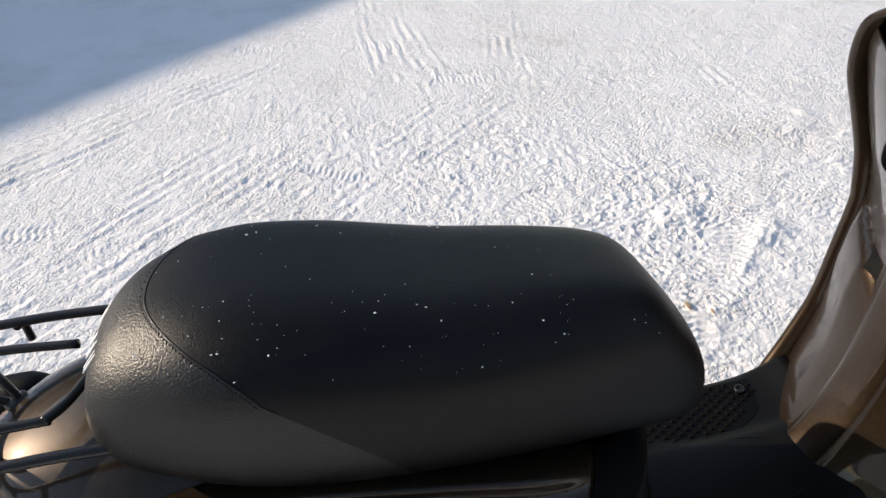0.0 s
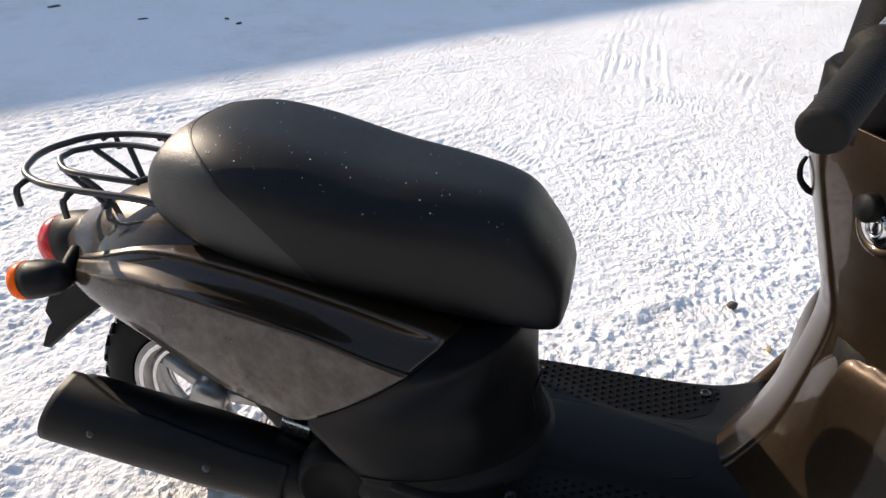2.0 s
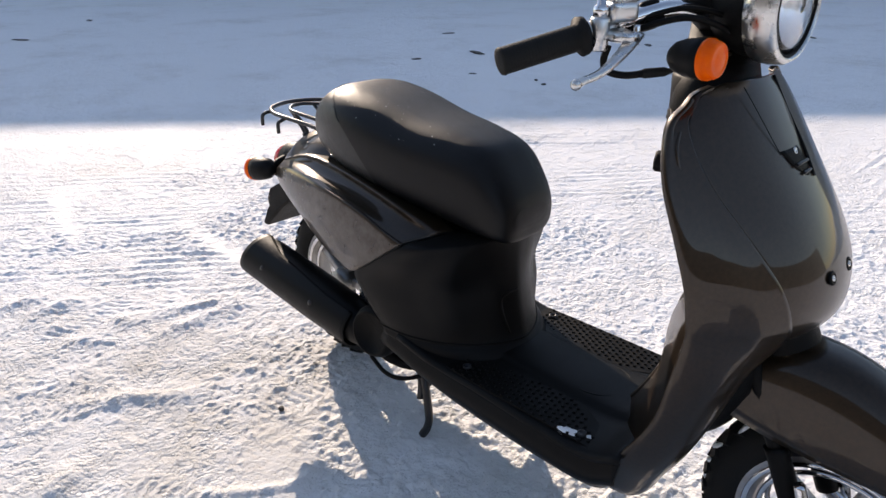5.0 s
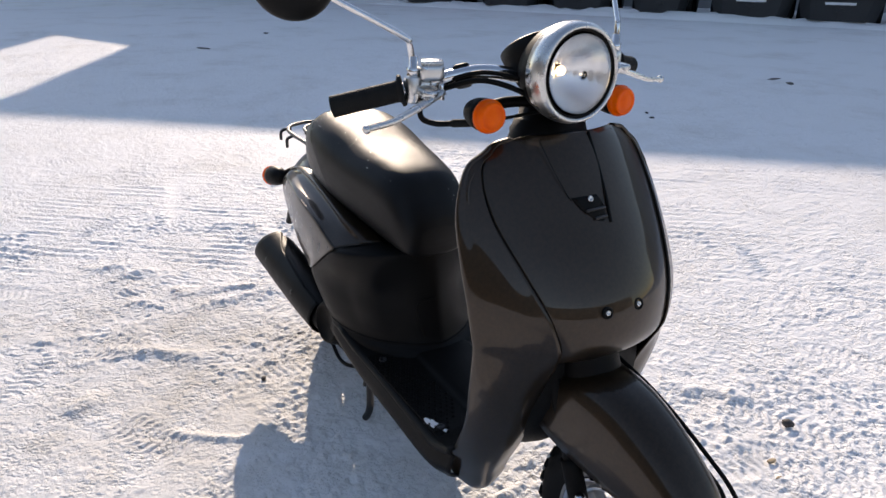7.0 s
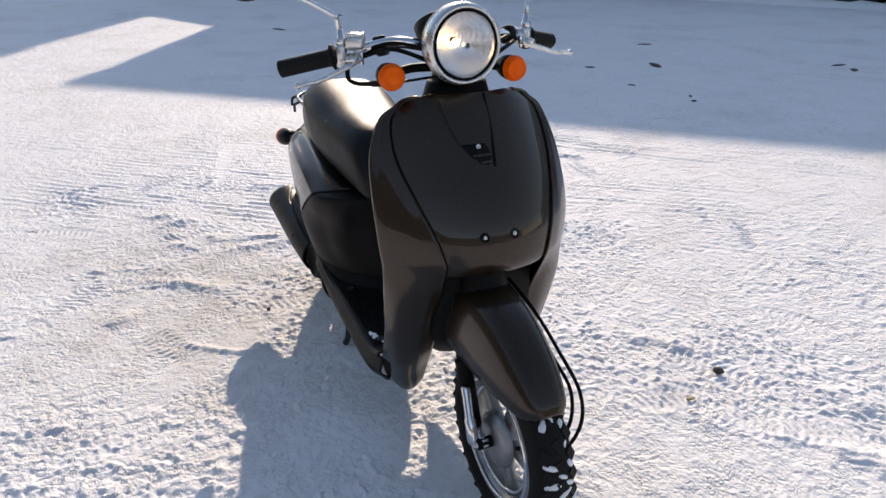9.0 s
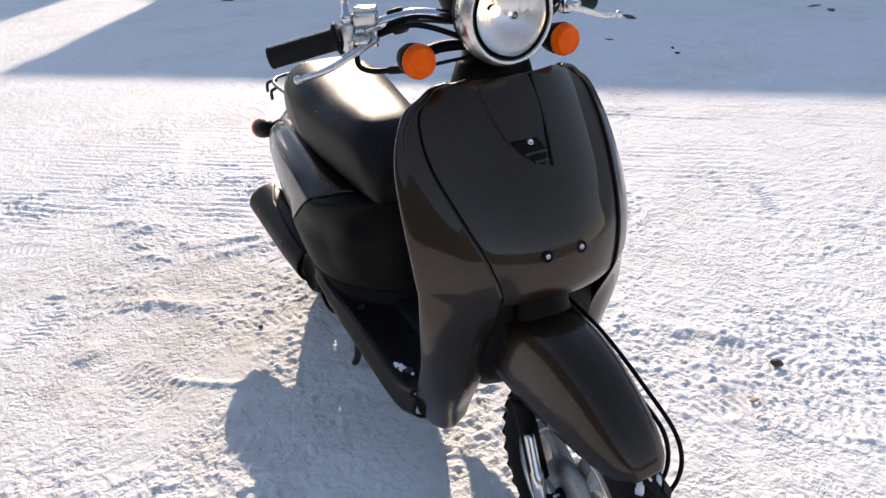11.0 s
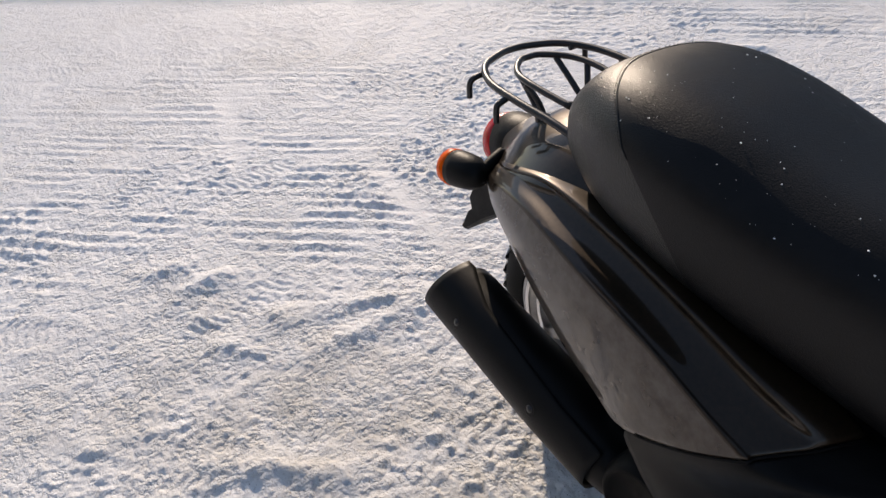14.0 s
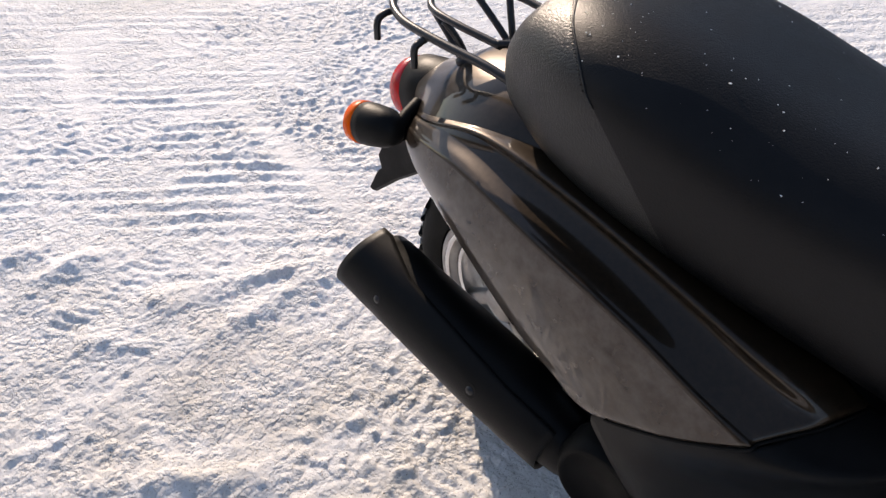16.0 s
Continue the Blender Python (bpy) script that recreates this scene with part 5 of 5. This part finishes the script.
        line = spline([piv, piv.lerp(end, 0.3) + Vector((0.006, 0, -0.003)), piv.lerp(end, 0.65) + Vector((0.006, 0, -0.006)), piv.lerp(end, 0.9) + Vector((0.001, 0, -0.002)), end], 30)
        rings = []
        for k, p in enumerate(line):
            d = Vector(line[min(k + 1, 29)] - line[max(k - 1, 0)]).normalized()
            flat = d.cross(Vector((0, 0, 1))).normalized()
            up = flat.cross(d)
            f = k / 29
            wid, thick = 0.0105 - 0.0050 * min(1.0, f * 1.8), 0.0052 - 0.0012 * f
            rings.append([Vector(p) + flat * wid * float(power(math.cos(q), 0.8)) + up * thick * float(power(math.sin(q), 0.8)) for q in np.linspace(0, math.tau, 16, endpoint=False)])
        part("brake_lever", grid_bm(rings, True, True), SATIN, bar, "silver brake lever")
        part("pivot_bolt", turned([(-0.012, 0.0045), (0.010, 0.0045), (0.012, 0.0035), (0.012, 0.0)], piv, (0, 0, 1), 12, False), CHROME, bar)
        bm = bmesh.new()
        bmesh.ops.create_uvsphere(bm, u_segments=16, v_segments=10, radius=0.0068, matrix=Matrix.Translation(end))
        part("lever_ball", bm, SATIN, bar)
        base = boss + Vector((0, 0, 0.024))
        if s < 0:
            line = [base, base + Vector((-0.004, -0.004, 0.045)), base + Vector((-0.004, -0.02, 0.062)), (0.80, -0.33, 1.065), (0.80, -0.345, 1.075)]
            mid, face = Vector((0.795, -0.372, 1.090)), Vector((-1, 0.25, -0.05))
        else:
            line = [base, base + Vector((-0.004, 0.004, 0.045)), base + Vector((-0.02, 0.014, 0.062)), (0.70, 0.296, 1.135), (0.69, 0.304, 1.145)]
            mid, face = Vector((0.672, 0.318, 1.165)), Vector((-1, -0.25, -0.05))
        stem = part("mirror_stem", tube(line, 0.0048, 10), CHROME, bar)
        part("mirror_joint", turned([(0, 0.0105), (0.013, 0.0105), (0.015, 0.007), (0.030, 0.0065)], base, (0, 0, 1), 6), CHROME, bar)
        mir = part("mirror", turned([(-0.022, 0.0), (-0.022, 0.02), (-0.016, 0.044), (-0.004, 0.059), (0.004, 0.062), (0.006, 0.060), (0.004, 0.057)], mid, face, 44, False), PLASTIC, root, "round black rear-view mirror on a chrome stem")
        part("mirror_glass", turned([(0.004, 0.0), (0.004, 0.0572)], mid, face, 44, False), MIRROR, mir)
        part("cable", tube([c + Vector((0.018, -s * 0.03, -0.004)), (0.915, s * 0.13, 0.945), (0.945, s * 0.07, 0.925), (0.93, s * 0.03, 0.90)], 0.0042, 8), DARK, bar)
        part("cable", tube([c + Vector((0.02, -s * 0.03, 0.008)), (0.905, s * 0.12, 0.955), (0.94, s * 0.06, 0.94), (0.94, s * 0.02, 0.91)], 0.0035, 8), DARK, bar)
    part("brake_hose", tube([(0.848, -0.196, 0.912), (0.844, -0.198, 0.893), (0.850, -0.195, 0.880), (0.866, -0.180, 0.875), (0.884, -0.158, 0.877)], 0.0046, 10), DARK, bar, "black rubber boot")
    part("rubber_boot", turned([(0, 0.005), (0.004, 0.0064), (0.030, 0.0060), (0.036, 0.004), (0.040, 0.003)], (0.880, -0.163, 0.8765), (0.62, 0.78, 0.06), 16, False), RUBBER, bar)
    part("cable", tube([(0.90, -0.138, 0.8785), (0.918, -0.10, 0.884), (0.93, -0.05, 0.89), (0.932, -0.02, 0.892)], 0.0028, 8), DARK, bar)
    # instrument cup behind the lamp
    part("speedometer", turned([(0, 0.026), (0.01, 0.040), (0.048, 0.052), (0.064, 0.054), (0.067, 0.050), (0.062, 0.045), (0.062, 0)], (0.922, -0.016, 0.932), (-0.55, 0, 0.83), 36, False), PLASTIC, bar, "black round speedometer housing")


def make_head_lamp(root):
    at, ax = Vector((0.985, -0.022, 0.957)), Vector((0.985, 0.0, 0.0)).normalized()
    ax = Vector((0.99, -0.03, 0.02)).normalized()
    lamp = part("head_lamp", turned([(-0.095, 0.0), (-0.095, 0.03), (-0.085, 0.052), (-0.05, 0.072), (-0.02, 0.0765)], at, ax, 48, False), DARK, root, "round lit head lamp with a satin metal rim")
    part("rim", turned([(-0.025, 0.077), (-0.024, 0.0795), (-0.005, 0.082), (0.012, 0.0805), (0.019, 0.076), (0.020, 0.072), (0.016, 0.0705), (0.010, 0.0700)], at, ax, 64, False), SATIN, lamp, "satin metal rim")
    part("gasket", turned([(0.016, 0.0715), (0.0165, 0.067), (0.012, 0.0665)], at, ax, 48, False), DARK, lamp)
    side = ax.cross(Vector((0, 0, 1))).normalized()
    top = side.cross(ax)
    refl = []
    for k in range(40):
        r = 0.0008 + 0.0652 * k / 39
        ring = []
        for j in range(160):
            v, h = r * math.cos(j * math.tau / 160), r * math.sin(j * math.tau / 160)
            pitch = 0.0090 if abs(h) < 0.020 else 0.0066
            f = ((v + (0.003 if h > 0 else 0.0)) / pitch) % 1 - 0.5
            ring.append(at + ax * (-0.046 + 0.054 * (r / 0.066) ** 2 + 0.0006 * (1 - 4 * f * f)) + side * v + top * h)
        refl.append(ring)
    part("reflector", grid_bm(refl, True), REFLECT, lamp, "fluted mirror reflector", False)
    glass = part("lens", turned([(0.0125, 0.0668), (0.017, 0.055), (0.0205, 0.035), (0.022, 0.012), (0.0221, 0.0005)], at, ax, 48, False), GLASS, lamp, "clear glass")
    glass.visible_shadow = False
    solid(glass, 0.002)
    bm = bmesh.new()
    bmesh.ops.create_uvsphere(bm, u_segments=16, v_segments=10, radius=0.0085, matrix=Matrix.Translation(at + ax * -0.036))
    part("bulb", bm, BULB, lamp, "glowing bulb")
    fit_size = Matrix.Translation(at + Vector((0.004, 0.006, 0.001))) @ Matrix.Scale(0.915, 4) @ Matrix.Translation(-at)
    for ob in (lamp, *lamp.children):
        ob.data.transform(fit_size)
    for s in (-1, 1):
        a, w = Vector((0.914, -0.016 + s * 0.128, 0.900)), Vector((0.995, s * 0.05, 0.02))
        sig = part("front_indicator", turned([(-0.008, 0.006), (-0.006, 0.013), (0.001, 0.0205), (0.014, 0.0255), (0.028, 0.0275), (0.038, 0.0275)], a, w, 36), PLASTIC, root, "black front indicator with an amber lens")
        part("lens", turned([(0.0385, 0.0265), (0.041, 0.0285), (0.047, 0.0285), (0.0475, 0.0262), (0.054, 0.0256), (0.0575, 0.0235), (0.0585, 0.0195), (0.0572, 0.0185), (0.0592, 0.012), (0.0600, 0.0)], a, w, 36, False), AMBER, sig, "amber lens")
        slim = Matrix.Translation(a) @ Matrix.Diagonal((1, 0.89, 0.89, 1)) @ Matrix.Translation(-a)
        for ob in (sig, *sig.children):
            ob.data.transform(slim)
        part("stalk", tube([a + Vector((0, -s * 0.015, 0)), (0.902, s * 0.07 - 0.01, 0.905), (0.91, s * 0.03, 0.905)], 0.009, 10), DARK, sig)


def make_scooter():
    root = tagged(new("scooter"), "dark brown and black motor scooter standing on snow", "scooter")
    root.matrix_basis = Matrix.Translation((0.42, 0, 0))
    make_wheel(root, (0.0, 0, 0.211), "rear_wheel", 0.211)
    make_shield(root)
    for ob in root.children:
        if ob.name.split(".")[0] in ("front_cover", "leg_shield", "joint_line", "inner_shield", "inner_body"):
            ob.data.transform(Matrix.Translation((0, 0.015, 0)))
    for f in (make_engine, make_exhaust, make_body, make_floor, make_front, make_handlebar, make_head_lamp, make_tail_lamp, make_rack, make_seat):
        f(root)
    return root


make_scooter()

# ---- clutter ----
STONE = material("dark_stone", (0.06, 0.055, 0.05), 0.8, second=(0.10, 0.09, 0.08), scale=30, fine=0.4)
LEAF = material("dry_leaf", (0.44, 0.34, 0.22), 0.8, second=(0.34, 0.25, 0.15), scale=40)


def lump(name, at, size, mat, label, category, seed, group=""):
    """An uneven pebble-like lump that sits half sunk."""
    rnd = random.Random(seed)
    bm = bmesh.new()
    bmesh.ops.create_icosphere(bm, subdivisions=2, radius=1.0)
    for v in bm.verts:
        v.co *= 1 + 0.35 * (noise.noise(v.co * 1.7 + Vector((seed, 0, 0))))
    bm.transform(Matrix.Translation(at) @ Matrix.Rotation(rnd.uniform(0, 6.28), 4, "Z") @ Matrix.Diagonal((*size, 1)))
    return tagged(part(name, bm, mat), label, category, group)


lump("stone", (0.985, 0.82, 0.004), (0.016, 0.012, 0.010), STONE, "small dark stone lying in the snow", "stone", 1)
lump("stone", (0.10, -0.30, 0.0), (0.010, 0.007, 0.006), STONE, "small dark stone beside the rear wheel", "stone", 2)
lump("leaf", (1.055, 0.655, 0.002), (0.017, 0.007, 0.002), LEAF, "brown dry leaf frozen into the snow", "leaf", 3)
lump("leaf", (1.10, 0.62, 0.001), (0.009, 0.004, 0.002), LEAF, "brown dry leaf frozen into the snow", "leaf", 4)
for k, (cx, cy, cs) in enumerate(((-7.68, 1.31, 0.16), (-9.2, 2.6, 0.14), (-3.4, 4.2, 0.12), (-2.65, 5.9, 0.13), (-2.6, 3.3, 0.05), (-2.05, 3.45, 0.03), (-2.4, 5.8, 0.12), (-3.3, 4.15, 0.10),
                                  (-4.6, 5.05, 0.12), (-3.5, 3.5, 0.07), (-1.4, 7.6, 0.12), (-1.9, 3.35, 0.03))):
    lump("dirt_clod", (cx, cy, 0.0), (cs * 0.7, cs * 0.28, 0.008), STONE, "dark clod of frozen dirt on shaded snow", "dirt", 10 + k, "dirt clods on the yard")
lump("snow_lump", (0.818, -0.157, 0.261), (0.026, 0.009, 0.007), CLUMP, "small lump of snow on the footboard", "snow", 30)
lump("snow_lump", (0.850, -0.145, 0.262), (0.008, 0.005, 0.004), CLUMP, "crumb of snow on the footboard", "snow", 31)
lump("snow_lump", (0.74, -0.10, 0.262), (0.004, 0.003, 0.002), CLUMP, "crumb of snow on the footboard", "snow", 32)
